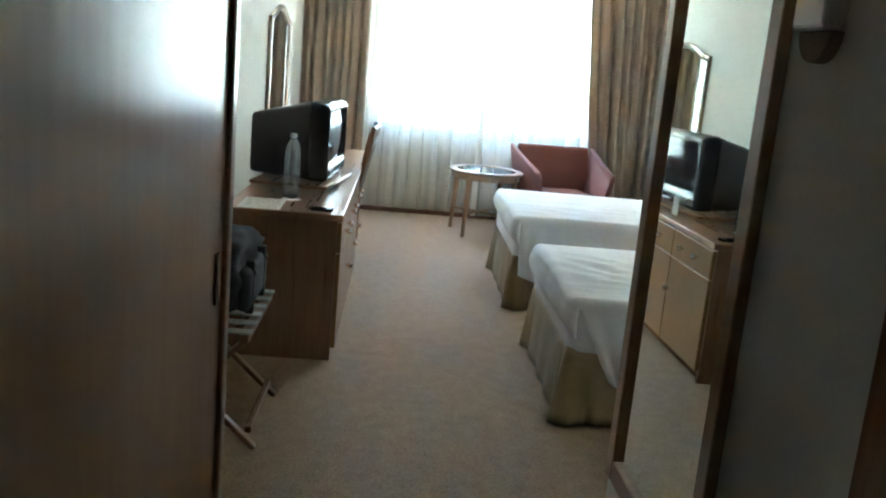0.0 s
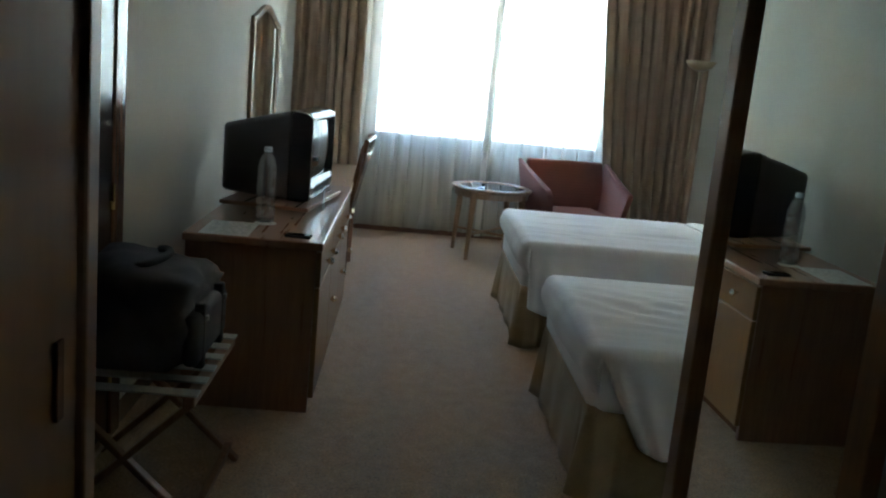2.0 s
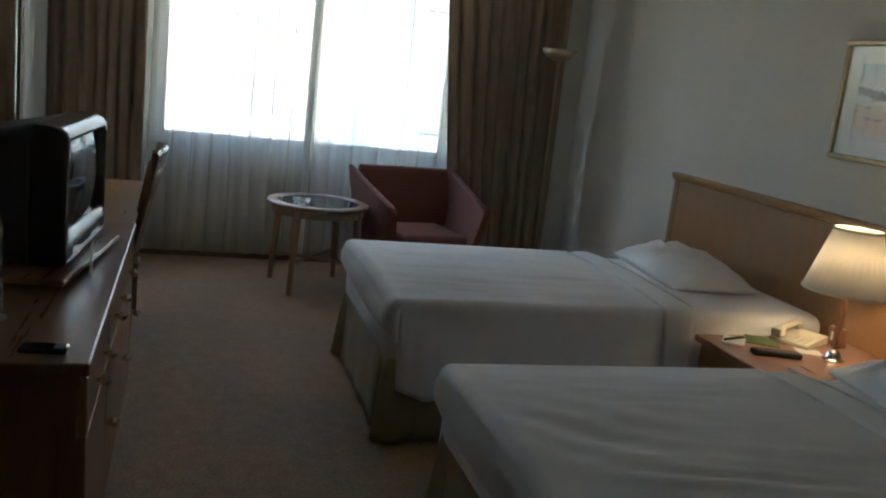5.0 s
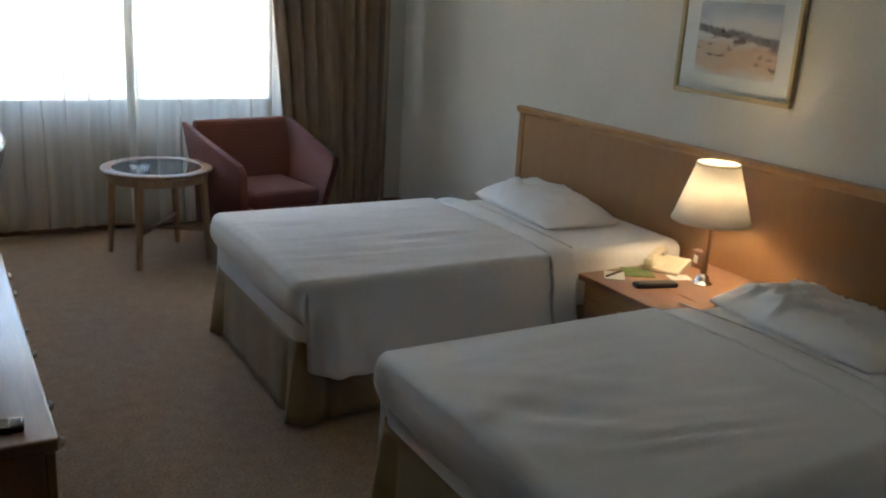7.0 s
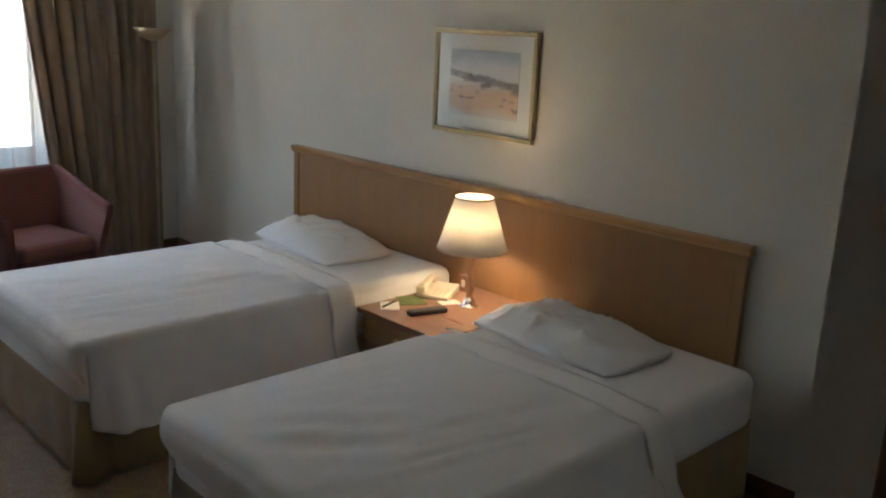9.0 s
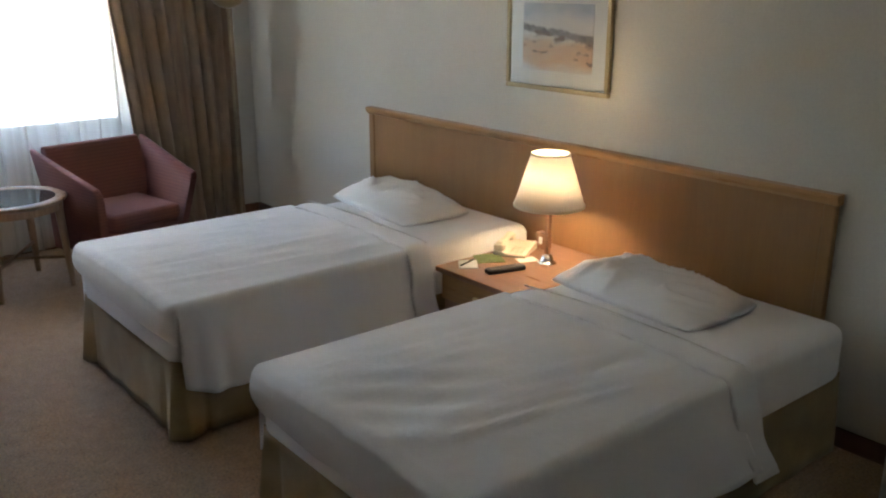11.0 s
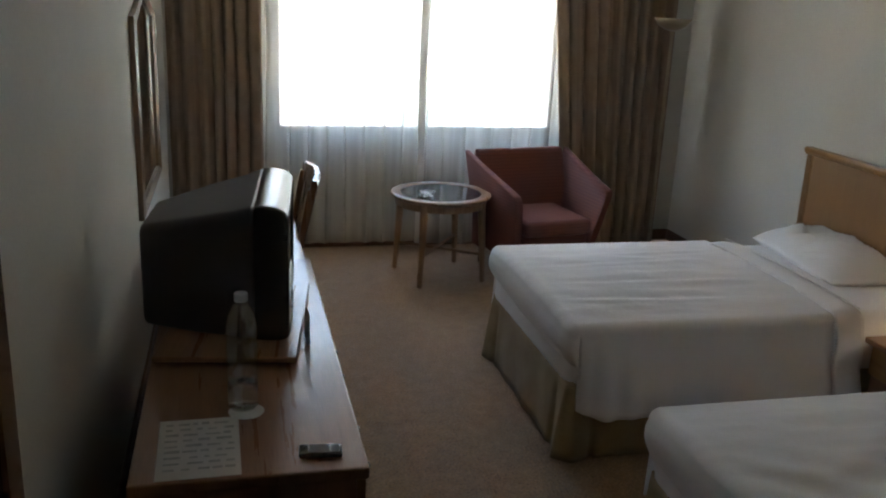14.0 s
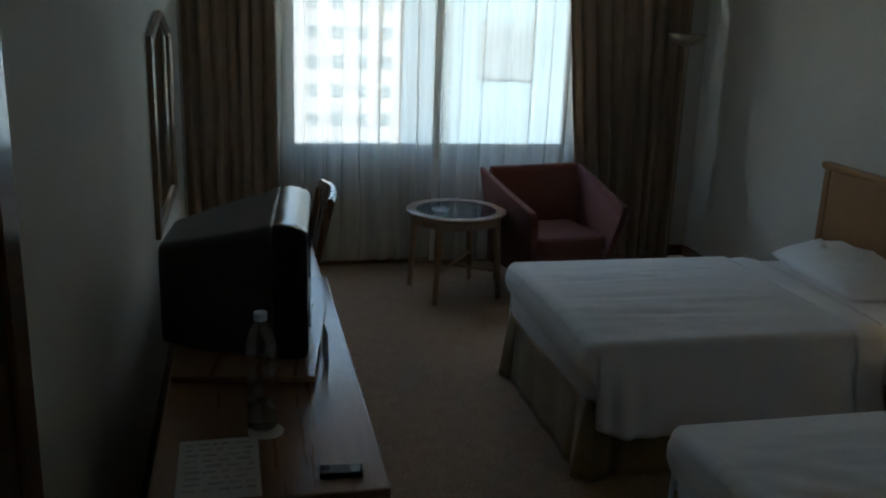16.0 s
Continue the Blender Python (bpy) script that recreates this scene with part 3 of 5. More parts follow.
# ---- beds ----
def bed(name, xf, y0, y1, ztop, label, seed, hang, drape, tail, dents, creases, slant=0.02):
    """A made single bed from the foot at xf to the headboard."""
    xh = 3.505
    ob = thing(name, (xf + xh) / 2, (y0 + y1) / 2, 0, label, "bed", "twin beds")
    ox, oy = (xf + xh) / 2, (y0 + y1) / 2
    fx, hx, ny, fy = xf - ox, xh - ox, y0 - oy, y1 - oy
    part("base", box(fx + 0.05, hx - 0.02, ny + 0.05, fy - 0.05, 0.03, 0.30, 0.01, 1), "skirt", ob)
    # mattress under a tucked-in sheet
    bm = box(fx + 0.012, hx, ny + 0.008, fy - 0.02, 0.30, ztop - 0.012, 0.06, 5)
    part("mattress", bm, "sheet", ob, "mattress under a tucked-in white sheet", True)
    # skirt with box pleats, round three sides
    pts = []
    inset = 0.028
    run = [((hx, ny + inset), (fx + inset, ny + inset)), ((fx + inset, ny + inset), (fx + inset, fy - inset)), ((fx + inset, fy - inset), (hx, fy - inset))]
    s0 = 0.0
    for (ax, ay), (bx, by) in run:
        ln = math.hypot(bx - ax, by - ay)
        k = max(2, int(ln / 0.012))
        nx, nyy = (by - ay) / ln, -(bx - ax) / ln
        for i in range(k):
            f = i / k
            pts.append((ax + (bx - ax) * f, ay + (by - ay) * f, -nx, -nyy, s0 + ln * f))
        s0 += ln
    rows = []
    for j in range(9):
        f = j / 8
        z = 0.008 + 0.335 * (1 - f)
        row = []
        for (px, py, nx, nyy, s) in pts:
            corner = min(abs(px - (fx + inset)) + abs(py - (ny + inset)), abs(px - (fx + inset)) + abs(py - (fy - inset)))
            pleat = (0.034 * math.exp(-(corner / 0.06) ** 2) - 0.016 * math.exp(-((corner - 0.105) / 0.014) ** 2) + 0.004 * math.exp(-((corner - 0.145) / 0.02) ** 2)) * f ** 0.8
            soft = (0.004 * math.sin(s * 23 + seed) + 0.007 * wob(s * 6, seed, z * 2)) * f
            out = -(0.006 + 0.014 * f + soft + pleat)
            row.append((px + nx * out * -1, py + nyy * out * -1, z))
        rows.append(row)
    sk = part("skirt", sheet_from(rows), "skirt", ob, "olive-tan pleated bed skirt", True)
    thicken(sk, 0.004)
    # duvet: top, rounded long edges and hanging sides
    fold_x = 2.69 - ox
    wn_, hn, nx_ = 72, 16, 104
    r = 0.034
    top_w = (fy - ny)

    def top_z(x, y):
        """Height of the duvet: a soft crown, long creases and one dented spot; round along both long edges."""
        f = (y - ny) / top_w
        d = min(y - (ny - 0.016), (fy + 0.016) - y)
        if d < r:
            return ztop - r + math.sqrt(max(0.0, r * r - (r - d) ** 2))
        e = min(1, (d - r) / 0.12)
        z = ztop + 0.020 * e * math.sin(math.pi * f)
        z += e * 0.004 * wob(x * 1.6, y * 7, seed) + e * 0.003 * wob(x * 5 + y * 3, y * 11, seed + 2)
        ridge = 1 - abs(wob(x * 0.9 + y * 0.35 + seed, y * 5.5, seed + 5)) * 3.2
        z += e * 0.006 * max(0, ridge) ** 2 * max(0, 0.35 + wob(x * 1.3, y * 2, seed + 8))
        z += e * 0.0035 * wob(x * 2.0 - y * 1.2, y * 17, seed + 11) + e * 0.003 * wob(x * 6 + y * 9, y * 30, seed + 15)
        for kx, ky, depth in dents:
            dd = math.hypot((x - kx) / 1.5, y - ky)
            z -= depth * math.exp(-(dd / 0.075) ** 2)
            z += 0.45 * depth * math.exp(-(dd / 0.20) ** 2) * math.sin(26 * (x - kx) + 34 * (y - ky))
        for ax_, ay_, bx_, by_, rise in creases:
            f_ = (x - ax_) / (bx_ - ax_)
            if -0.15 < f_ < 1.15:
                yy = ay_ + (by_ - ay_) * f_
                fade = min(1, (f_ + 0.15) / 0.3, (1.15 - f_) / 0.3)
                z += rise * fade * math.exp(-((y - yy) / 0.016) ** 2) - 0.5 * rise * fade * math.exp(-((y - yy - 0.035) / 0.022) ** 2)
        return z

    bm = bmesh.new()
    xe = fx + 0.036                                    # where the duvet starts to bend over the foot
    ys = [ny - 0.016 + (top_w + 0.032) * (0.5 - 0.5 * math.cos(math.pi * (0.06 + 0.88 * k / wn_)) - 0.5 + 0.5 * math.cos(math.pi * 0.06)) / math.cos(math.pi * 0.06) for k in range(wn_ + 1)]
    top, low_side, far_side = [], [], []
    for i in range(nx_ + 1):
        x = xe + (fold_x + 0.006 - xe) * i / nx_
        top.append([bm.verts.new((x, y, top_z(x, y))) for y in ys])
        row = [top[-1][0]]
        for k in range(1, hn + 1):
            f = k / hn
            w = 0.018 * math.sin(x * 9 + seed) + 0.022 * wob(x * 3.2, seed, 2 * f) + 0.012 * wob(x * 8, seed, 3 * f)
            low = 0.022 * f * max(0, 1 - (x - xe) / 0.10) ** 1.5
            near = x - xe
            w += 0.016 * math.sin(near * 52 + seed) * math.exp(-(near / 0.20) ** 2) - 0.05 * max(0, 1 - near / 0.05) ** 2
            lead = slant * f * max(0, 1 - (x - xe) / 0.36) + drape * f ** 1.3 * ((x - xe) / (fold_x - xe)) ** 4
            row.append(bm.verts.new((x + lead, ny - 0.016 - (w + 0.024) * f, ztop - r - hang * f + low)))
        low_side.append(row)
        row = [top[-1][-1]]
        for k in range(1, 10):
            f = k / 9
            row.append(bm.verts.new((x, fy + 0.016 + (0.02 + 0.012 * math.sin(x * 8 + seed)) * f, ztop - r - hang * 0.9 * f)))
        far_side.append(row)
    foot = [top[0]]
    for j in range(1, 17):
        row = []
        for y in ys:
            d = min(y - (ny - 0.016), (fy + 0.016) - y)
            w = math.sqrt(max(0.0, 1 - (1 - min(1, d / 0.07)) ** 2))
            base = top_z(xe, y)
            bulge = 0.014 * math.sin(math.pi * max(0, (j - 5) / 11)) * (1 + 0.9 * wob(y * 4, seed, j * 0.1))
            if j < 7:
                a = math.pi / 2 * j / 6
                x, z = xe - 0.044 * w * math.sin(a), base - 0.038 * w * (1 - math.cos(a)) - (1 - w) * 0.03 * j / 6
            else:
                g = (j - 6) / 10
                sag = 0.014 * math.sin(y * 5 + seed)
                z0_ = base - 0.038 * w - (1 - w) * 0.03
                x, z = xe - w * (0.044 + bulge - 0.035 * g * g), z0_ + (ztop - 0.178 - sag - z0_) * g
            row.append(bm.verts.new((x, y, z)))
        foot.append(row)
    for grid in (top, low_side, far_side, foot):
        for a, c in zip(grid, grid[1:]):
            for k in range(len(a) - 1):
                bm.faces.new((a[k], a[k + 1], c[k + 1], c[k]))
    part_d = part("duvet", bm, "sheet", ob, "white cotton duvet with soft creases", True)
    thicken(part_d, 0.008, 0)
    # turned-back band of the upper sheet
    rows = []
    for i in range(9):
        a = i / 8
        x = fold_x - 0.02 + 0.135 * a
        lift = 0.012 * math.sin(math.pi * a) + 0.004
        row = []
        for k in range(9):
            f = k / 9
            row.append((x + drape * (1 - f) ** 1.3, ny - 0.030 - 0.008 * math.sin(9 * f + a) - 0.02 * (1 - f), ztop - 0.06 - (hang + tail) * (1 - f)))
        for k in range(6):
            g = math.pi / 2 * k / 5
            row.append((x, ny - 0.030 + 0.06 - 0.06 * math.cos(g), ztop - 0.06 + (0.06 + lift) * math.sin(g)))
        for k in range(1, wn_ + 1):
            f = k / wn_
            y = ny + 0.03 + (top_w - 0.02) * f
            e = min(1, 7 * (1 - f))
            row.append((x + 0.012 * wob(y * 3, seed, a), y, ztop + lift - (1 - e) ** 2 * 0.05 + 0.018 * math.sin(math.pi * f) + 0.004 * wob(x * 12, y * 9, seed)))
        rows.append(row)
    bandp = part("sheet_fold", sheet_from(rows), "pillow", ob, "turned-back white sheet edge", True)
    thicken(bandp, 0.012, 0)
    # piping along the fold
    seam = []
    for k in range(25):
        f = k / 24
        y = ny + 0.02 + (top_w - 0.04) * f
        seam.append((fold_x + 0.118 + 0.012 * wob(y * 3, seed, 1.0), y, ztop + 0.012 + 0.018 * math.sin(math.pi * f)))
    part("piping", sweep(seam, 0.0035, 6), "mat_board", bandp, "grey seam line")
    return ob


bed("single_bed", 1.51, 1.135, 2.25, 0.590, "made-up single bed with white duvet and olive skirt near the window", 2.0, 0.352, 0.035, -0.02, [], [(-0.9, -0.12, 0.05, -0.17, 0.006), (-0.8, 0.12, -0.1, 0.16, 0.006), (-0.5, 0.30, 0.1, 0.33, 0.005), (-0.85, -0.33, -0.2, -0.36, 0.006)])
bed("single_bed", 1.535, -0.585, 0.495, 0.562, "made-up single bed with white duvet and olive skirt beside the passage", 7.0, 0.34, 0.17, 0.02, [(-0.705, -0.03, 0.011)], [(-0.72, -0.295, -0.20, -0.381, 0.006), (-0.60, -0.24, -0.27, -0.295, 0.004), (-0.55, -0.10, 0.02, -0.20, 0.003), (-0.6, 0.16, 0.05, 0.06, 0.003), (-0.45, -0.22, 0.08, -0.31, 0.004), (-0.8, 0.30, -0.2, 0.27, 0.002)], 0.17)


def pillow_mesh(w, d, h, seed):
    """A soft cushion with a flat underside, drooping seams and pulled creases."""
    bm = bmesh.new()
    n_, m_ = 60, 40
    for top in (1, 0):
        grid = []
        for i in range(n_ + 1):
            row = []
            for j in range(m_ + 1):
                u, v = 2 * i / n_ - 1, 2 * j / m_ - 1
                ed = max(0.0, (1 - abs(u) ** 2.5) * (1 - abs(v) ** 2.3))
                dome = 0.94 * ed ** 0.56 * (1 + 0.10 * u)
                pin = 1 - 0.08 * (abs(u) ** 2) * (1 - abs(v) ** 4)
                pinu = 1 - 0.05 * (abs(v) ** 2) * (1 - abs(u) ** 4)
                soft = ed ** 0.4
                pull = 1 - 3.4 * abs(wob(u * 3.2 + 1.4 * v + seed, v * 1.5 - 0.5 * u, seed))
                pull2 = 1 - 4.2 * abs(wob(u * 5.0 - 1.2 * v, v * 2.2 + seed, seed + 3))
                cre = 0.030 * ed * max(0.0, pull) ** 2 + 0.005 * ed * max(0.0, pull2) ** 2
                cre += 0.010 * soft * wob(u * 2.6 + seed, v * 3.0, seed) + 0.002 * ed * wob(u * 8, v * 5 + seed, 4.0)
                zz = 0.010 + h * dome * (1 + 0.14 * v) + cre * (1.05 + 0.45 * u) if top else 0.010 * (1 - ed)
                if not top and ed == 0:
                    zz = 0.010
                tip = 1 - 0.07 * (u * v) ** 4
                row.append(bm.verts.new((v * d / 2 * pin * tip, u * w / 2 * pinu * tip, zz)))
            grid.append(row)
        for a, b in zip(grid, grid[1:]):
            for k in range(m_):
                bm.faces.new((a[k], a[k + 1], b[k + 1], b[k]))
    bmesh.ops.remove_doubles(bm, verts=bm.verts, dist=0.0006)
    me = bpy.data.meshes.new("pillow")
    bmesh.ops.recalc_face_normals(bm, faces=bm.faces)
    bm.to_mesh(me)
    bm.free()
    me.materials.append(M["pillow"])
    for f in me.polygons:
        f.use_smooth = True
    return me


def place_pillow(x, y, z, w, d, h, seed, tilt, turn, label):
    ob = new("pillow", pillow_mesh(w, d, h, seed))
    ob.matrix_world = pose(x, y, z, 0, tilt, turn)
    return tagged(ob, label, "pillow", "bed pillows")


place_pillow(3.19, 1.89, 0.580, 0.86, 0.46, 0.102, 1.5, -2, -6, "plump creased white pillow on the bed by the window")
place_pillow(3.17, 0.11, 0.553, 0.79, 0.46, 0.090, 6.5, -2, -3.5, "plump creased white pillow on the bed by the passage")

# ---- headboard ----
hb = thing("headboard", XR, 1.08, 0.0, "long honey-veneered headboard behind both beds", "headboard")
HY0, HY1, HZ = -0.45 - 1.08, 2.655 - 1.08, 1.025
part("panel", box(-0.032, -0.002, HY0 + 0.05, HY1 - 0.05, 0.20, HZ - 0.045, 0.002, 1), "oak", hb)
for a, b in ((HY0, HY0 + 0.048), (HY1 - 0.048, HY1)):
    part("stile", box(-0.038, -0.002, a, b, 0.02, HZ - 0.045, 0.003, 1), "oak", hb)
part("cap", prism([(-0.002, HZ - 0.043), (-0.040, HZ - 0.043), (-0.052, HZ - 0.026), (-0.056, HZ - 0.010), (-0.048, HZ), (-0.002, HZ)], "y", HY0 - 0.012, HY1 + 0.012, 0.002), "oak_y", hb, "moulded top rail")

# ---- nightstand and what stands on it ----
NX0, NX1, NY0, NY1, NZ = 2.82, 3.522, 0.535, 1.10, 0.50
ns = thing("nightstand", (NX0 + NX1) / 2, (NY0 + NY1) / 2, 0, "honey-coloured wooden nightstand with one drawer between the beds", "nightstand")
ax, ay = (NX1 - NX0) / 2, (NY1 - NY0) / 2
part("top", box(-ax, ax, -ay, ay, NZ - 0.028, NZ, 0.005, 2), "desk_top", ns)
part("body", box(-ax + 0.045, ax - 0.004, -ay + 0.02, ay - 0.02, 0.24, NZ - 0.029), "desk_side", ns)
dr = part("drawer", box(-ax + 0.022, -ax + 0.044, -ay + 0.024, ay - 0.024, NZ - 0.16, NZ - 0.034, 0.003, 1), "oak_y", ns)
part("knob", lathe([(0.004, 0), (0.006, 0.008), (0.013, 0.014), (0.013, 0.022), (0.006, 0.027)], 16), "brass", dr).matrix_basis = pose(-ax + 0.022, 0, NZ - 0.095, 0, -90, 0)
for a in (-ax + 0.03, ax - 0.07):
    for b in (-ay + 0.022, ay - 0.062):
        part("leg", box(a, a + 0.04, b, b + 0.04, 0, 0.239, 0.003, 1), "desk_side", ns)
part("shelf", box(-ax + 0.06, ax - 0.02, -ay + 0.063, ay - 0.063, 0.09, 0.11, 0.003, 1), "desk_side", ns)

lamp = thing("table_lamp", 3.26, 0.79, NZ, "lit table lamp with cream pleated shade and slim brass stem", "lamp")
part("base", lathe([(0.046, 0.0), (0.046, 0.004), (0.036, 0.008), (0.031, 0.014), (0.029, 0.026), (0.022, 0.038), (0.012, 0.044), (0.011, 0.048)], 32), "chrome", lamp, "polished round foot", True)
part("stem", box(-0.0115, 0.0115, -0.0115, 0.0115, 0.046, 0.36, 0.002, 1), "frame_wood", lamp, "square brown wooden stem")
part("bulb", lathe([(0.012, 0.37), (0.016, 0.39), (0.028, 0.43), (0.022, 0.465), (0.0, 0.475)], 20), "bulb", lamp, "glowing warm bulb", True)
zb, zt, rb, rt = 0.287, 0.530, 0.166, 0.090
sh = part("shade", open_lathe([(rb, zb), (rt, zt), (rt - 0.003, zt), (rb - 0.003, zb)], 96, 0.006, 32), "shade", lamp, "cream pleated cone shade", True)
for z, r in ((zb, rb), (zt, rt)):
    part("trim", open_lathe([(r + 0.003, z - 0.004), (r + 0.003, z + 0.005), (r - 0.004, z + 0.005), (r - 0.004, z - 0.004)], 64), "cream", sh)

ph = thing("telephone", 3.27, 1.02, NZ, "cream desk telephone with its handset in the cradle", "telephone", rz=-62)
part("body", prism([(-0.10, 0.0), (0.10, 0.0), (0.10, 0.038), (0.02, 0.032), (-0.10, 0.018)], "x", -0.085, 0.085, 0.006), "cream", ph)
hs = part("handset", bar((-0.055, -0.09, 0.056), (-0.055, 0.09, 0.066), 0.038, 0.024, 0.008), "cream", ph)
part("earpiece", box(-0.08, -0.03, 0.055, 0.105, 0.036, 0.068, 0.010, 2), "cream", hs)
part("mouthpiece", box(-0.08, -0.03, -0.105, -0.055, 0.024, 0.060, 0.010, 2), "cream", hs)
pb = None
for i in range(3):
    for j in range(4):
        if pb is None:
            k_ = part("key", box(-0.008, 0.008, -0.006, 0.006, 0, 0.004, 0.001, 1), "cream", ph)
            pb = k_.data
        else:
            k_ = new("key", pb)
            k_.parent = ph
        k_.matrix_basis = pose(0.005 + 0.026 * i, -0.075 + 0.022 * j, 0.0195 + 0.0026 * j, 7, 0, 0)

rm = thing("remote_control", 3.02, 0.826, NZ, "black television remote control lying on the nightstand", "remote", rz=-15)
part("body", box(-0.098, 0.098, -0.026, 0.026, 0.0, 0.022, 0.007, 2), "black", rm, "", True)
rb_ = None
for i in range(9):
    for j in range(3):
        if rb_ is None:
            k_ = part("button", box(-0.005, 0.005, -0.004, 0.004, 0, 0.003, 0.001, 1), "button", rm)
            rb_ = k_.data
        else:
            k_ = new("button", rb_)
            k_.parent = rm
        k_.location = (-0.075 + 0.017 * i, -0.014 + 0.014 * j, 0.0215)

pd = thing("notepad", 2.945, 1.005, NZ, "small white notepad on the nightstand", "notepad", rz=-38)
part("pages", box(-0.045, 0.045, -0.06, 0.06, 0.0, 0.006, 0.0008, 1), "paper", pd)
pen = thing("pen", 2.955, 1.015, NZ + 0.0062, "black ballpoint pen lying on the notepad", "pen", rz=18)
part("barrel", tube((-0.065, 0, 0.005), (0.05, 0, 0.005), 0.0048), "black", pen)
part("tip", tube((0.05, 0, 0.005), (0.068, 0, 0.003), 0.004, 0.001), "chrome", pen)
fo = thing("folder", 3.10, 1.022, NZ, "green printed card folder under the telephone's edge", "folder", rz=-30)
part("cover", box(-0.075, 0.06, -0.08, 0.05, 0, 0.004, 0.0008, 1), "green", fo)
cd = thing("card", 3.22, 0.887, NZ, "small white card on the nightstand", "card", rz=-20)
part("sheet", box(-0.05, 0.05, -0.035, 0.035, 0, 0.0015), "paper", cd)
sw = thing("bedside_switch", 3.425, 0.975, NZ, "small brown bedside switch box with a white rocker on the nightstand", "switch")
part("plate", box(-0.022, 0.022, -0.036, 0.036, 0.0, 0.082, 0.004, 2), "frame_wood", sw)
part("rocker", box(-0.027, -0.0215, -0.012, 0.012, 0.026, 0.062, 0.002, 1), "white_plastic", sw, "white rocker")

# ---- picture over the beds ----
PY0, PY1, PZ0, PZ1 = 0.708, 1.400, 1.268, 1.790
pc = thing("framed_picture", XR, (PY0 + PY1) / 2, (PZ0 + PZ1) / 2, "gilt-framed watercolour of a pale shore with dark hills", "picture")
pw, phh = (PY1 - PY0) / 2, (PZ1 - PZ0) / 2
fw = 0.024
for a, b, c, d in ((-pw, pw, phh - fw, phh), (-pw, pw, -phh, -phh + fw)):
    part("frame_rail", box(-0.030, -0.003, a, b, c, d, 0.006, 2), "gold", pc)
for a, b in ((-pw, -pw + fw), (pw - fw, pw)):
    part("frame_stile", box(-0.0295, -0.003, a, b, -phh + fw + 0.0005, phh - fw - 0.0005, 0.006, 2), "gold", pc)
part("mount", box(-0.014, -0.004, -pw + fw, pw - fw, -phh + fw, phh - fw), "mat_board", pc, "white mount")


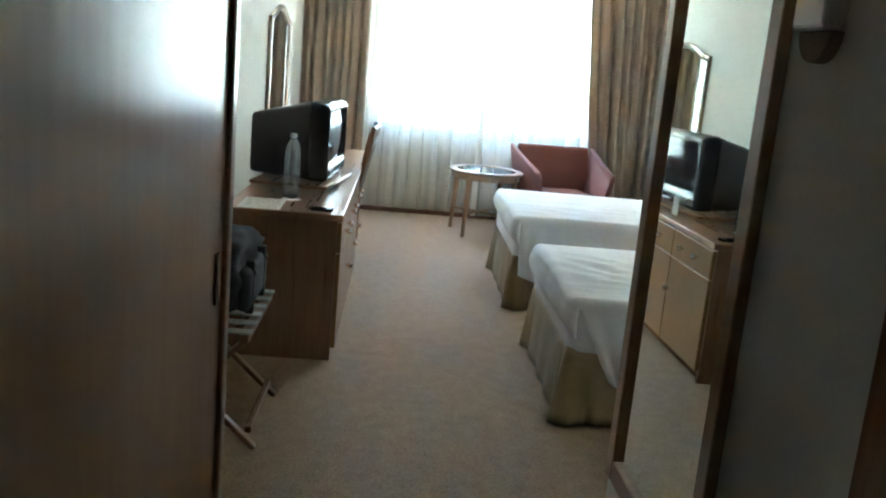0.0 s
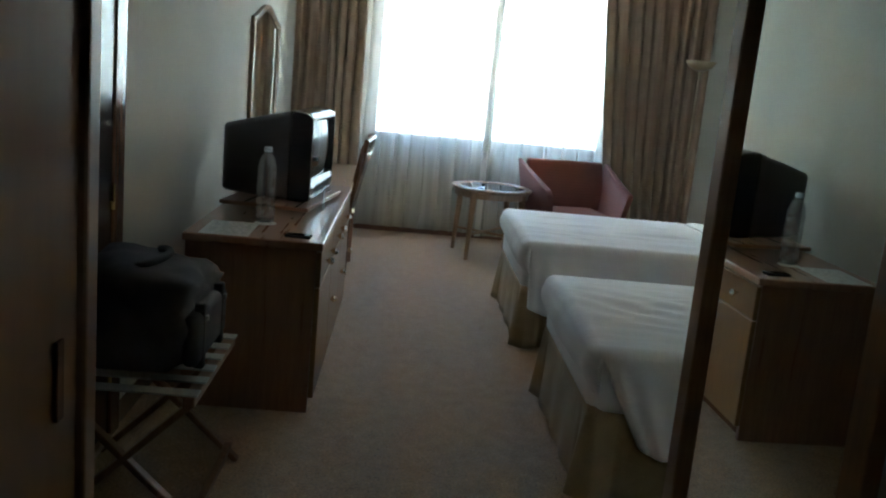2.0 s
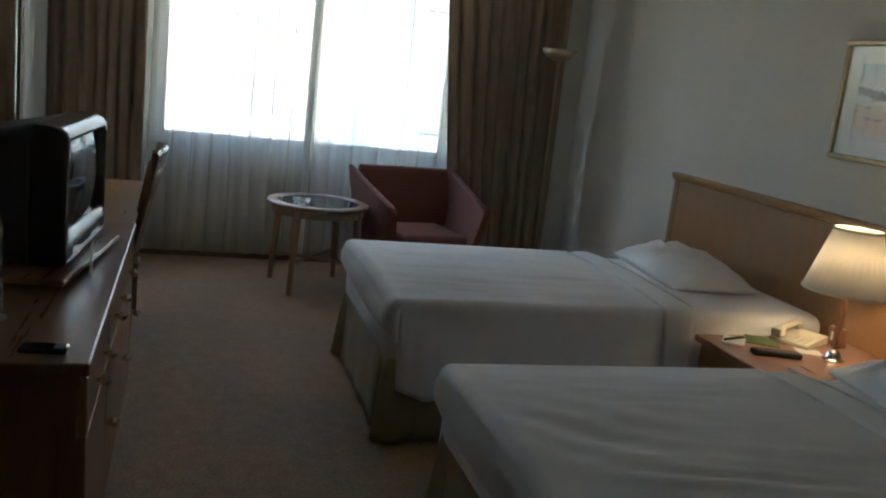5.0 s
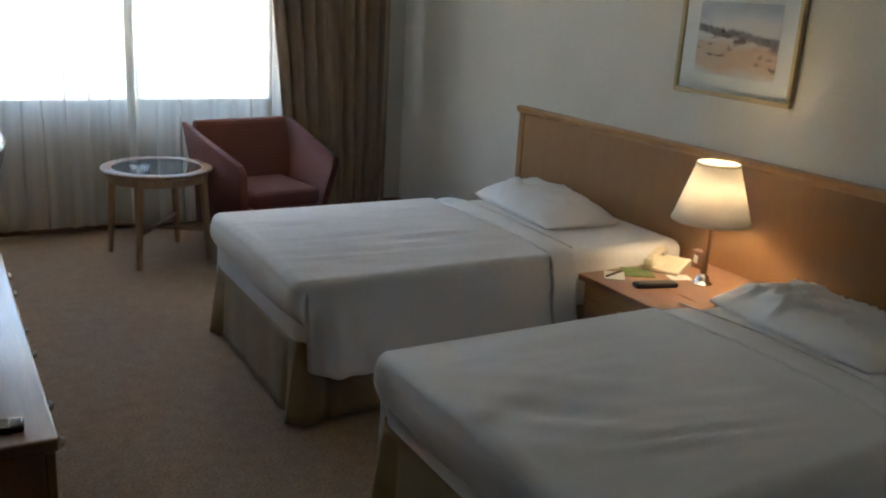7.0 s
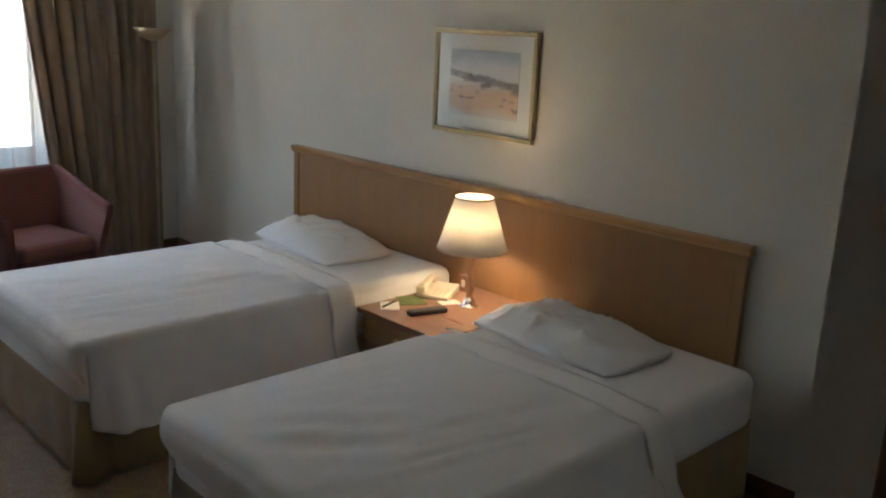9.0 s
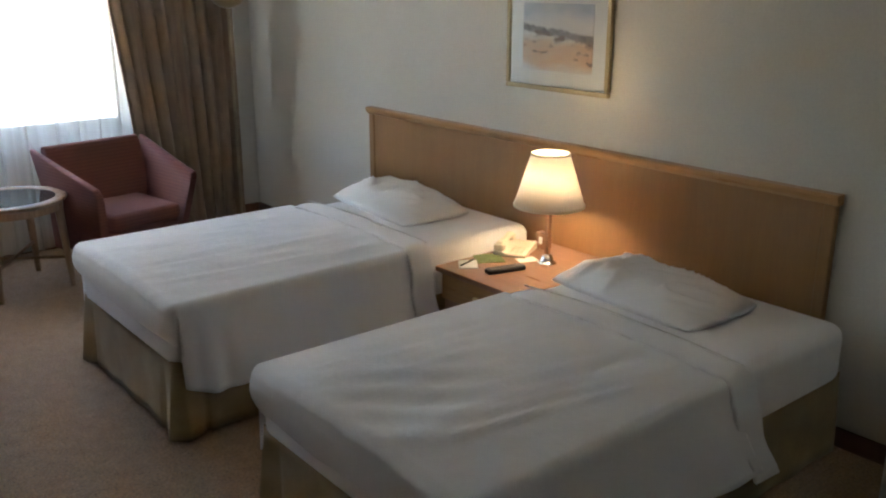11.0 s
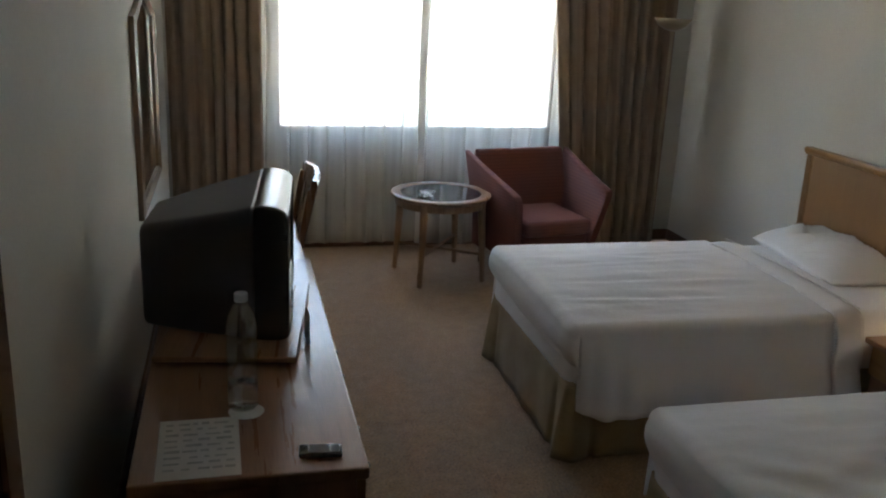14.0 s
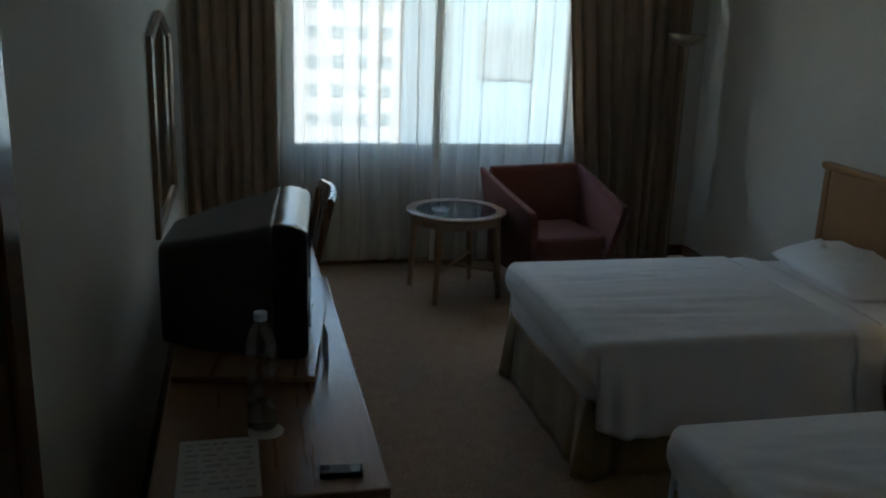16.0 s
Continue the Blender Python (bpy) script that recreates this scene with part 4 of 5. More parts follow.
def watercolour():
    m = bpy.data.materials.new("watercolour")
    m.use_nodes = True
    n, l = m.node_tree.nodes, m.node_tree.links
    p = n["Principled BSDF"]
    p.inputs["Roughness"].default_value = 0.35
    co = n.new("ShaderNodeTexCoord")
    sep = n.new("ShaderNodeSeparateXYZ")
    l.new(co.outputs["Object"], sep.inputs[0])

    def math_(op, a, b):
        k = n.new("ShaderNodeMath")
        k.operation = op
        for i, v in ((0, a), (1, b)):
            if isinstance(v, (int, float)):
                k.inputs[i].default_value = v
            else:
                l.new(v, k.inputs[i])
        return k.outputs[0]

    def noise_(scale, st, detail=5):
        mp = n.new("ShaderNodeMapping")
        mp.inputs["Scale"].default_value = st
        l.new(co.outputs["Object"], mp.inputs[0])
        t = n.new("ShaderNodeTexNoise")
        t.inputs["Scale"].default_value = scale
        t.inputs["Detail"].default_value = detail
        l.new(mp.outputs[0], t.inputs["Vector"])
        return t.outputs["Fac"]

    def band(value, centre, half, soft):
        d = math_("ABSOLUTE", math_("SUBTRACT", value, centre), 0)
        k = n.new("ShaderNodeMapRange")
        k.inputs[1].default_value, k.inputs[2].default_value = half, half + soft
        k.inputs[3].default_value, k.inputs[4].default_value = 1.0, 0.0
        l.new(d, k.inputs[0])
        return k.outputs[0]

    def over(col, fac, new_col):
        mx = n.new("ShaderNodeMix")
        mx.data_type = "RGBA"
        l.new(fac, mx.inputs[0])
        if isinstance(col, tuple):
            mx.inputs[6].default_value = (*col, 1)
        else:
            l.new(col, mx.inputs[6])
        mx.inputs[7].default_value = (*new_col, 1)
        return mx.outputs[2]

    wash = math_("SUBTRACT", noise_(6, (1, 1, 1.6)), 0.5)
    jag = math_("SUBTRACT", noise_(26, (1, 1, 1), 3), 0.5)
    z = math_("ADD", sep.outputs[2], math_("MULTIPLY", wash, 0.10))
    zr = math_("ADD", math_("ADD", sep.outputs[2], math_("MULTIPLY", sep.outputs[1], -0.12)), math_("ADD", math_("MULTIPLY", wash, 0.03), math_("MULTIPLY", jag, 0.045)))
    c = over((0.66, 0.67, 0.72), math_("MULTIPLY", band(z, 0.14, 0.02, 0.05), noise_(7, (1, 1, 2))), (0.24, 0.30, 0.44))
    c = over(c, math_("MULTIPLY", band(z, 0.05, 0.01, 0.05), 0.5), (0.70, 0.62, 0.58))
    c = over(c, band(z, -0.075, 0.045, 0.06), (0.66, 0.52, 0.42))
    c = over(c, math_("MULTIPLY", band(z, -0.08, 0.03, 0.04), noise_(12, (1, 1, 3))), (0.62, 0.34, 0.18))
    c = over(c, math_("MULTIPLY", band(zr, 0.020, 0.013, 0.012), math_("ADD", noise_(19, (1, 1, 1.5), 3), 0.30)), (0.075, 0.06, 0.085))
    c = over(c, math_("MULTIPLY", band(zr, 0.002, 0.004, 0.02), math_("GREATER_THAN", noise_(13, (1, 1, 2), 2), 0.5)), (0.17, 0.11, 0.11))
    c = over(c, math_("MULTIPLY", band(zr, -0.045, 0.001, 0.012), math_("GREATER_THAN", noise_(16, (1, 1, 3), 2), 0.56)), (0.30, 0.20, 0.17))
    c = over(c, math_("MULTIPLY", band(zr, -0.085, 0.003, 0.012), math_("GREATER_THAN", noise_(11, (1, 1, 3), 2), 0.58)), (0.20, 0.13, 0.12))
    l.new(c, p.inputs["Base Color"])
    return m


M["watercolour"] = watercolour()
part("print", box(-0.0165, -0.0142, -pw + 0.112, pw - 0.112, -phh + 0.098, phh - 0.098), "watercolour", pc, "loose watercolour landscape")
part("glazing", box(-0.0215, -0.019, -pw + fw - 0.002, pw - fw + 0.002, -phh + fw - 0.002, phh - fw + 0.002), "window_glass", pc, "clear picture glass").visible_shadow = False

# ---- desk side: television cabinet and writing desk ----
DX = 0.555
cab = thing("television_cabinet", (XL + DX) / 2, 0.845, 0, "long reddish-brown television cabinet with polished top", "cabinet")
cx, cy = (XL + DX) / 2, 0.845
x0, x1, y0, y1, dz = 0.0 - cx, DX - cx, 0.0 - cy, 1.69 - cy, 0.72
part("top", box(x0, x1, y0, y1, dz - 0.032, dz, 0.006, 2), "desk_top", cab)
for a in (y0 + 0.018, y1 - 0.043):
    part("side_panel", box(x0 + 0.01, x1 - 0.028, a, a + 0.025, 0.0, dz - 0.033, 0.002, 1), "desk_side", cab)
part("back_panel", box(x0 + 0.012, x0 + 0.022, y0 + 0.045, y1 - 0.045, 0.05, dz - 0.033), "desk_side", cab)
part("bottom", box(x0 + 0.03, x1 - 0.05, y0 + 0.045, y1 - 0.045, 0.06, 0.08), "desk_side", cab)
part("plinth", box(x1 - 0.075, x1 - 0.06, y0 + 0.045, y1 - 0.045, 0.0, 0.059), "dark_wood", cab)
fronts = [(y0 + 0.02, y0 + 0.564), (y0 + 0.568, y0 + 1.122), (y0 + 1.126, y1 - 0.02)]


def crystal_knob(x, y, z, parent):
    k = part("knob", lathe([(0.006, 0.0), (0.006, 0.010), (0.013, 0.016), (0.016, 0.026), (0.011, 0.036), (0.004, 0.039)], 10), "chrome", parent, "bright chrome knob")
    k.matrix_basis = pose(x, y, z, 0, 90, 0)


for a, b in fronts:
    d_ = part("drawer", box(x1 - 0.027, x1 - 0.006, a, b, dz - 0.185, dz - 0.042, 0.003, 1), "oak", cab)
    crystal_knob(x1 - 0.006, (a + b) / 2 - 0.1, dz - 0.11, d_)
    crystal_knob(x1 - 0.006, (a + b) / 2 + 0.1, dz - 0.11, d_)
    d_ = part("cabinet_door", box(x1 - 0.027, x1 - 0.006, a, b, 0.065, dz - 0.189, 0.003, 1), "oak", cab)
    crystal_knob(x1 - 0.006, b - 0.05, 0.36, d_)

dk = thing("writing_desk", 0.25, 2.32, 0, "honey-topped writing desk continuing the television cabinet", "desk")
ax0, ax1, by0, by1, tz = 0.0 - 0.25, 0.540 - 0.25, 1.692 - 2.32, 2.94 - 2.32, 0.705
part("top", box(ax0, ax1, by0, by1, tz - 0.03, tz, 0.006, 2), "oak_y", dk)
part("side_panel", box(ax0 + 0.01, ax1 - 0.03, by1 - 0.045, by1 - 0.02, 0, tz - 0.031, 0.002, 1), "desk_side", dk)
part("modesty_panel", box(ax0 + 0.03, ax0 + 0.045, by0 + 0.002, by1 - 0.046, 0.25, tz - 0.031), "desk_side", dk)
part("apron", box(ax1 - 0.05, ax1 - 0.032, by0 + 0.002, by1 - 0.046, tz - 0.10, tz - 0.031, 0.002, 1), "desk_side", dk)


def dining_chair(x, y, rz):
    ch = thing("desk_chair", x, y, 0, "dark wooden desk chair pushed in at the writing desk", "chair", rz=rz)
    w = 0.235
    part("seat", box(-0.22, 0.20, -w + 0.005, w - 0.005, 0.425, 0.475, 0.018, 3), "chair_seat", ch, "dark upholstered seat", True)
    for s in (-1, 1):
        part("front_leg", bar((-0.19, s * (w - 0.03), 0.0), (-0.19, s * (w - 0.03), 0.425), 0.034, 0.034), "chair_wood", ch)
        part("rear_leg", bar((0.205, s * (w - 0.018), 0.0), (0.212, s * (w - 0.018), 0.43), 0.032, 0.036), "chair_wood", ch)
        part("back_post", bar((0.212, s * (w - 0.018), 0.431), (0.305, s * (w - 0.018), 0.93), 0.032, 0.028), "chair_wood", ch)
        part("side_rail", box(-0.17, 0.19, s * (w - 0.03) - 0.01, s * (w - 0.03) + 0.01, 0.365, 0.424, 0.002, 1), "chair_wood", ch)
    k = 12
    rows = []
    for i in range(k + 1):
        f = i / k
        yy = -w + 2 * w * f
        bow = 0.035 * math.sin(math.pi * f)
        rows.append([(0.292 + bow, yy, 0.885), (0.318 + bow, yy, 0.885), (0.334 + bow, yy, 0.955 + 0.012 * math.sin(math.pi * f)), (0.325 + bow, yy, 0.972 + 0.012 * math.sin(math.pi * f)),
                     (0.305 + bow, yy, 0.968 + 0.012 * math.sin(math.pi * f)), (0.292 + bow, yy, 0.885)])
    bm = sheet_from(rows)
    bmesh.ops.remove_doubles(bm, verts=bm.verts, dist=0.0005)
    bmesh.ops.holes_fill(bm, edges=[e for e in bm.edges if e.is_boundary])
    part("top_rail", bm, "chair_wood", ch, "curved polished top rail")
    rows = []
    for i in range(k + 1):
        f = i / k
        yy = -(w - 0.036) + 2 * (w - 0.036) * f
        bow = 0.026 * math.sin(math.pi * f)
        rows.append([(0.222 + 0.096 * j / 8 + bow, yy, 0.475 + 0.412 * j / 8) for j in range(9)])
    thicken(part("back_panel", sheet_from(rows), "chair_wood", ch, "curved solid wooden back", True), 0.012)
    part("lower_rail", box(0.20, 0.226, -w + 0.036, w - 0.036, 0.44, 0.485, 0.003, 1), "chair_wood", ch)
    return ch


dining_chair(0.285, 2.27, 0)

# ---- television ----
tv = thing("television", 0.243, 1.02, -0.0227, "bulky black tube television standing askew on a wooden swivel board", "television", rz=-5)
tv.scale = (1.03, 1.03, 1.03)
TZ = 0.765
# local x points out of the screen


def ring(x, hw, zl, zh, c=0.02):
    """Outline with round corners and a flat run beside each of them."""
    out = []
    for sy, sz, a0 in ((1, -1, -90), (1, 1, 0), (-1, 1, 90), (-1, -1, 180)):
        cy_, cz_ = sy * (hw - c), (zh - c if sz > 0 else zl + c)
        pts = [(cy_ + c * math.cos(radians(a0 + 18 * k)), cz_ + c * math.sin(radians(a0 + 18 * k))) for k in range(6)]
        da, db = radians(a0 - 90), radians(a0 + 180)
        pts = [(pts[0][0] + 0.025 * math.cos(da + math.pi / 2 - math.pi / 2), pts[0][1] + 0.025 * math.sin(da))] + pts + [(pts[-1][0] + 0.025 * math.cos(db), pts[-1][1] + 0.025 * math.sin(db))]
        out += [(x, p[0], p[1]) for p in pts]
    return out


def hull(secs, cap_front):
    bm = bmesh.new()
    vs = [[bm.verts.new(p) for p in s] for s in secs]
    k = len(secs[0])
    for a, b in zip(vs, vs[1:]):
        for i in range(k):
            bm.faces.new((a[i], a[(i + 1) % k], b[(i + 1) % k], b[i]))
    if cap_front:
        bm.faces.new(vs[0][::-1])
        bm.faces.new(vs[-1])
    return bm


secs = [ring(-0.255, 0.150, TZ + 0.02, TZ + 0.300, 0.02), ring(-0.251, 0.160, TZ + 0.008, TZ + 0.311, 0.022), ring(-0.242, 0.166, TZ + 0.002, TZ + 0.318, 0.024), ring(-0.22, 0.176, TZ, TZ + 0.324, 0.026),
        ring(-0.08, 0.240, TZ, TZ + 0.362, 0.026), ring(0.03, 0.273, TZ, TZ + 0.388, 0.026), ring(0.060, 0.288, TZ, TZ + 0.3985, 0.028), ring(0.078, 0.297, TZ, TZ + 0.4035, 0.028), ring(0.088, 0.301, TZ, TZ + 0.4055, 0.028)]
part("housing", hull(secs, True), "tv", tv, "tapering black plastic back", True)
secs = [ring(0.0885, 0.300, TZ, TZ + 0.405, 0.028), ring(0.089, 0.302, TZ - 0.001, TZ + 0.4065, 0.028), ring(0.10, 0.3035, TZ - 0.002, TZ + 0.4075, 0.028), ring(0.118, 0.3045, TZ - 0.003, TZ + 0.4075, 0.028), ring(0.138, 0.305, TZ - 0.004, TZ + 0.4055, 0.028), ring(0.156, 0.304, TZ - 0.004, TZ + 0.4015, 0.028), ring(0.172, 0.301, TZ - 0.002, TZ + 0.395, 0.028),
        ring(0.183, 0.296, TZ + 0.002, TZ + 0.386, 0.028), ring(0.189, 0.288, TZ + 0.010, TZ + 0.376, 0.028), ring(0.189, 0.264, TZ + 0.085, TZ + 0.364, 0.02), ring(0.168, 0.256, TZ + 0.092, TZ + 0.358, 0.02)]
part("bezel", hull(secs, False), "tv_grey", tv, "rounded charcoal front frame", True)
rows = []
for i in range(13):
    row = []
    for j in range(11):
        u, v = 2 * i / 12 - 1, 2 * j / 10 - 1
        row.append((0.186 - 0.012 * (u * u + v * v), 0.258 * u, TZ + 0.226 + 0.138 * v))
    rows.append(row)
part("screen", sheet_from(rows), "screen", tv, "dark convex glass screen", True)
for i in range(5):
    part("control_button", box(0.187, 0.193, -0.10 + 0.03 * i, -0.08 + 0.03 * i, TZ + 0.03, TZ + 0.042, 0.002, 1), "button", tv)
for s in (-1, 1):
    part("speaker_grille", box(0.186, 0.190, s * 0.24 - 0.04, s * 0.24 + 0.04, TZ + 0.02, TZ + 0.055, 0.002, 1), "button", tv)
part("foot", box(-0.15, 0.13, -0.14, 0.14, TZ - 0.0105, TZ - 0.001, 0.004, 1), "tv", tv)

sb = thing("swivel_board", 0.272, 0.965, 0.72, "reddish wooden television swivel board on the cabinet", "board", rz=-8)
part("board", box(-0.22, 0.20, -0.345, 0.345, 0.016, 0.034, 0.003, 1), "desk_top", sb)
part("turntable", lathe([(0.16, 0.0), (0.16, 0.0155)], 32), "black", sb)

# ---- small things on the cabinet ----
BOTTLE = 1.13
bt = thing("water_bottle", 0.264, 0.362, 0.7215, "clear plastic water bottle with a little water", "bottle")
prof = [(0.030, 0.0), (0.036, 0.006), (0.0365, 0.03), (0.0355, 0.034), (0.0365, 0.04), (0.0365, 0.085), (0.0345, 0.092), (0.0365, 0.10), (0.0365, 0.165), (0.0345, 0.172), (0.0365, 0.18), (0.036, 0.205), (0.030, 0.235), (0.020, 0.256), (0.0135, 0.264), (0.0135, 0.272)]
inner = [(r - 0.0007, z + (0.0008 if i == 0 else 0)) for i, (r, z) in enumerate(prof)]
bm = add_lathe(bmesh.new(), prof + inner[::-1], n=32)
bt.scale = (BOTTLE, BOTTLE, BOTTLE)
part("bottle_wall", bm, "pet", bt, "clear ribbed plastic", True)
part("cap", lathe([(0.0155, 0.268), (0.0155, 0.285), (0.0145, 0.287), (0.0, 0.2872)], 24), "cap_blue", bt, "pale blue screw cap")
part("water", lathe([(0.028, 0.0022), (0.0345, 0.007), (0.0348, 0.03), (0.0338, 0.034), (0.0348, 0.04), (0.0348, 0.06)], 32), "water", bt, "shallow rest of water", True)
co_ = thing("coaster", 0.272, 0.335, 0.72, "round white paper coaster under the bottle", "coaster")
part("disc", lathe([(0.047, 0.0), (0.047, 0.0015)], 36), "paper", co_)

lf = thing("printed_sheet", 0.155, 0.158, 0.72, "white printed information sheet lying on the cabinet", "paper", rz=1)
part("sheet", box(-0.098, 0.098, -0.147, 0.147, 0.0005, 0.0016), "paper", lf)
random.seed(3)
for i in range(9):
    yy = 0.12 - 0.028 * i
    x = -0.082
    while x < 0.07:
        ln = random.uniform(0.012, 0.04)
        part("print_line", box(x, min(x + ln, 0.085), yy - 0.0045, yy + random.uniform(0.001, 0.008), 0.0017, 0.0019), "ink", lf)
        x += ln + random.uniform(0.006, 0.02)

mp_ = thing("mobile_phone", 0.445, 0.085, 0.72, "dark grey mobile phone lying on the cabinet", "phone", rz=-5)
part("body", box(-0.053, 0.053, -0.027, 0.027, 0.0, 0.013, 0.005, 2), "tv_grey", mp_, "", True)
part("display", box(-0.028, 0.020, -0.021, 0.021, 0.0131, 0.0137), "screen", mp_, "dark glossy display")
part("keypad", box(0.024, 0.046, -0.018, 0.018, 0.0131, 0.0139, 0.0003, 1), "button", mp_)

tc = thing("tent_card", 0.472, 0.81, 0.72, "white folded information card standing beside the television", "card", rz=3)
for s in (-1, 1):
    part("leaf", prism([(s * 0.004, 0.0), (s * 0.0008, 0.105), (s * 0.0002, 0.105), (s * 0.0032, 0.0)], "y", -0.045, 0.045), "paper", tc)

# ---- wall mirror over the desk ----
mr = thing("wall_mirror", XL, 2.76, 1.21, "arched wall mirror in a brown moulded frame", "mirror")


def arch(hw, zb, zt, rise, n=14):
    """Outline with shoulders and a raised round crown."""
    pts = [(-hw, zb), (hw, zb), (hw, zt)]
    for i in range(1, n):
        f = i / n
        y = hw - 2 * hw * f
        pts.append((y, zt + rise * (0.5 - 0.5 * math.cos(2 * math.pi * f)) ** 0.8))
    pts.append((-hw, zt))
    return pts


MW, MB, MT = 0.535, -0.46, 0.44
outer, inn = arch(MW, MB, MT, 0.10), arch(MW - 0.05, MB + 0.05, MT - 0.04, 0.095)
bm = bmesh.new()
layers = []
for pts, x in ((outer, 0.003), (outer, 0.026), ([((a[0] + b[0]) / 2, (a[1] + b[1]) / 2) for a, b in zip(outer, inn)], 0.034), (inn, 0.02), (inn, 0.003)):
    layers.append([bm.verts.new((x, p[0], p[1])) for p in pts])
for a, b in zip(layers, layers[1:]):
    for i in range(len(a)):
        bm.faces.new((a[i], a[(i + 1) % len(a)], b[(i + 1) % len(a)], b[i]))
part("frame", bm, "bronze_frame", mr)
part("glass", prism(inn, "x", 0.004, 0.012), "mirror", mr, "silvered mirror glass")

# ---- armchair ----
ac = thing("armchair", 2.225, 3.60, 0, "brick-red striped tub armchair by the curtain", "armchair", rz=10)
part("seat_base", box(-0.235, 0.235, -0.275, 0.22, 0.14, 0.318, 0.018, 2), "armchair", ac, "", True)
cushion = box(-0.238, 0.238, -0.315, 0.195, 0.32, 0.425, 0.032, 4)
part("seat_cushion", cushion, "armchair", ac, "thick red seat cushion", True)
part("backrest", prism([(0.20, 0.13), (0.315, 0.13), (0.345, 0.765), (0.325, 0.79), (0.285, 0.79), (0.265, 0.765), (0.165, 0.43)], "x", -0.325, 0.325, 0.012), "armchair", ac, "straight-topped upholstered back", True)


def flared_arm(s):
    """Arm panel that leans outwards, drops towards the front and ends in a raked tip."""
    bm = bmesh.new()
    prof = [(-0.255, 0.13), (-0.335, 0.52), (-0.352, 0.575), (-0.335, 0.615), (-0.05, 0.675), (0.335, 0.785), (0.318, 0.13)]
    a = [bm.verts.new((s * (0.236 + 0.30 * max(0, z - 0.36)), y, z)) for y, z in prof]
    b = [bm.verts.new((s * (0.288 + 0.235 * max(0, z - 0.30)), y, z)) for y, z in prof]
    bm.faces.new(a)
    bm.faces.new(b[::-1])
    k = len(prof)
    for i in range(k):
        bm.faces.new((a[i], b[i], b[(i + 1) % k], a[(i + 1) % k]))
    bmesh.ops.bevel(bm, geom=list(bm.edges), offset=0.014, segments=3, affect="EDGES", profile=0.5)
    return bm


for s in (-1, 1):
    part("armrest", flared_arm(s), "armchair", ac, "sloping flared arm", True)
    for y in (-0.225, 0.27):
        part("foot", tube((s * 0.262, y, 0.13), (s * 0.27, y, 0), 0.022, 0.015), "chair_wood", ac)

# ---- round table ----
tb = thing("side_table", 1.555, 3.575, 0, "round wooden side table with dark glass centre", "table")
TH, TR = 0.56, 0.325
part("rim", open_lathe([(TR, TH - 0.012), (TR - 0.004, TH - 0.002), (TR - 0.012, TH), (TR - 0.062, TH), (TR - 0.066, TH - 0.004), (TR - 0.066, TH - 0.026), (TR - 0.01, TH - 0.026)], 72), "table_wood", tb, "pale turned rim", True)
part("glass_top", lathe([(TR - 0.067, TH - 0.012), (TR - 0.067, TH - 0.005)], 64), "table_glass", tb, "dark inset glass")
part("under_frame", open_lathe([(TR - 0.03, TH - 0.027), (TR - 0.03, TH - 0.075), (TR - 0.05, TH - 0.075), (TR - 0.05, TH - 0.027)], 48), "table_wood", tb)
feet = []
for i in range(4):
    a = radians(-124 + 90 * i)
    t_, f_ = (0.278 * math.cos(a), 0.278 * math.sin(a)), (0.312 * math.cos(a), 0.312 * math.sin(a))
    part("leg", tube((*t_, TH - 0.028), (*f_, 0.0), 0.027, 0.017, 14), "table_wood", tb)
    m_ = 0.64
    feet.append((t_[0] + (f_[0] - t_[0]) * m_, t_[1] + (f_[1] - t_[1]) * m_))
part("stretcher", bar((*feet[0], 0.20), (*feet[2], 0.20), 0.015, 0.018), "table_wood", tb)
part("stretcher", bar((*feet[1], 0.184), (*feet[3], 0.182), 0.015, 0.018), "table_wood", tb)
at = thing("ashtray", 1.437, 3.49, TH - 0.0045, "small cut-glass ashtray on the table", "ashtray")
part("bowl", open_lathe([(0.0015, 0.0), (0.045, 0.0), (0.058, 0.034), (0.050, 0.036), (0.038, 0.012), (0.0015, 0.010)], 24, 0.09, 6), "crystal", at)

# ---- floor lamp ----
fl = thing("floor_lamp", 3.15, 3.77, 0, "unlit slim brass uplighter floor lamp beside the curtain", "lamp")
part("base", lathe([(0.125, 0.0), (0.125, 0.012), (0.06, 0.020), (0.016, 0.032), (0.010, 0.05)], 36), "pale_brass", fl, "", True)
part("pole", lathe([(0.0095, 0.045), (0.0095, 1.58), (0.015, 1.585), (0.015, 1.605), (0.010, 1.61)], 16), "pale_brass", fl, "", True)
part("bowl", open_lathe([(0.010, 1.606), (0.045, 1.614), (0.092, 1.640), (0.126, 1.688), (0.1235, 1.690), (0.088, 1.646), (0.042, 1.621), (0.010, 1.613)], 40), "pale_brass", fl, "shallow metal bowl shade", True)

# ---- passage: tall mirror, wardrobe, thermostat ----
tm = thing("wall_mirror", CORR, -2.03, 0.33, "tall passage mirror in a brown wooden frame", "mirror", rz=1.3)
tm.location.x -= 0.008
y0, y1, z1 = -2.385 + 2.03, -1.68 + 2.03, 1.48
for a, b in ((y0, y0 + 0.056), (y1 - 0.056, y1)):
    part("frame_stile", box(-0.030, -0.002, a, b, 0.0, z1, 0.004, 2), "frame_wood", tm)
for a, b in ((0.0, 0.062), (z1 - 0.062, z1)):
    part("frame_rail", box(-0.0295, -0.002, y0 + 0.0565, y1 - 0.0565, a, b, 0.004, 2), "frame_wood", tm)
part("glass", box(-0.012, -0.003, y0 + 0.0545, y1 - 0.0545, 0.0605, z1 - 0.0605), "mirror", tm, "silvered mirror glass")

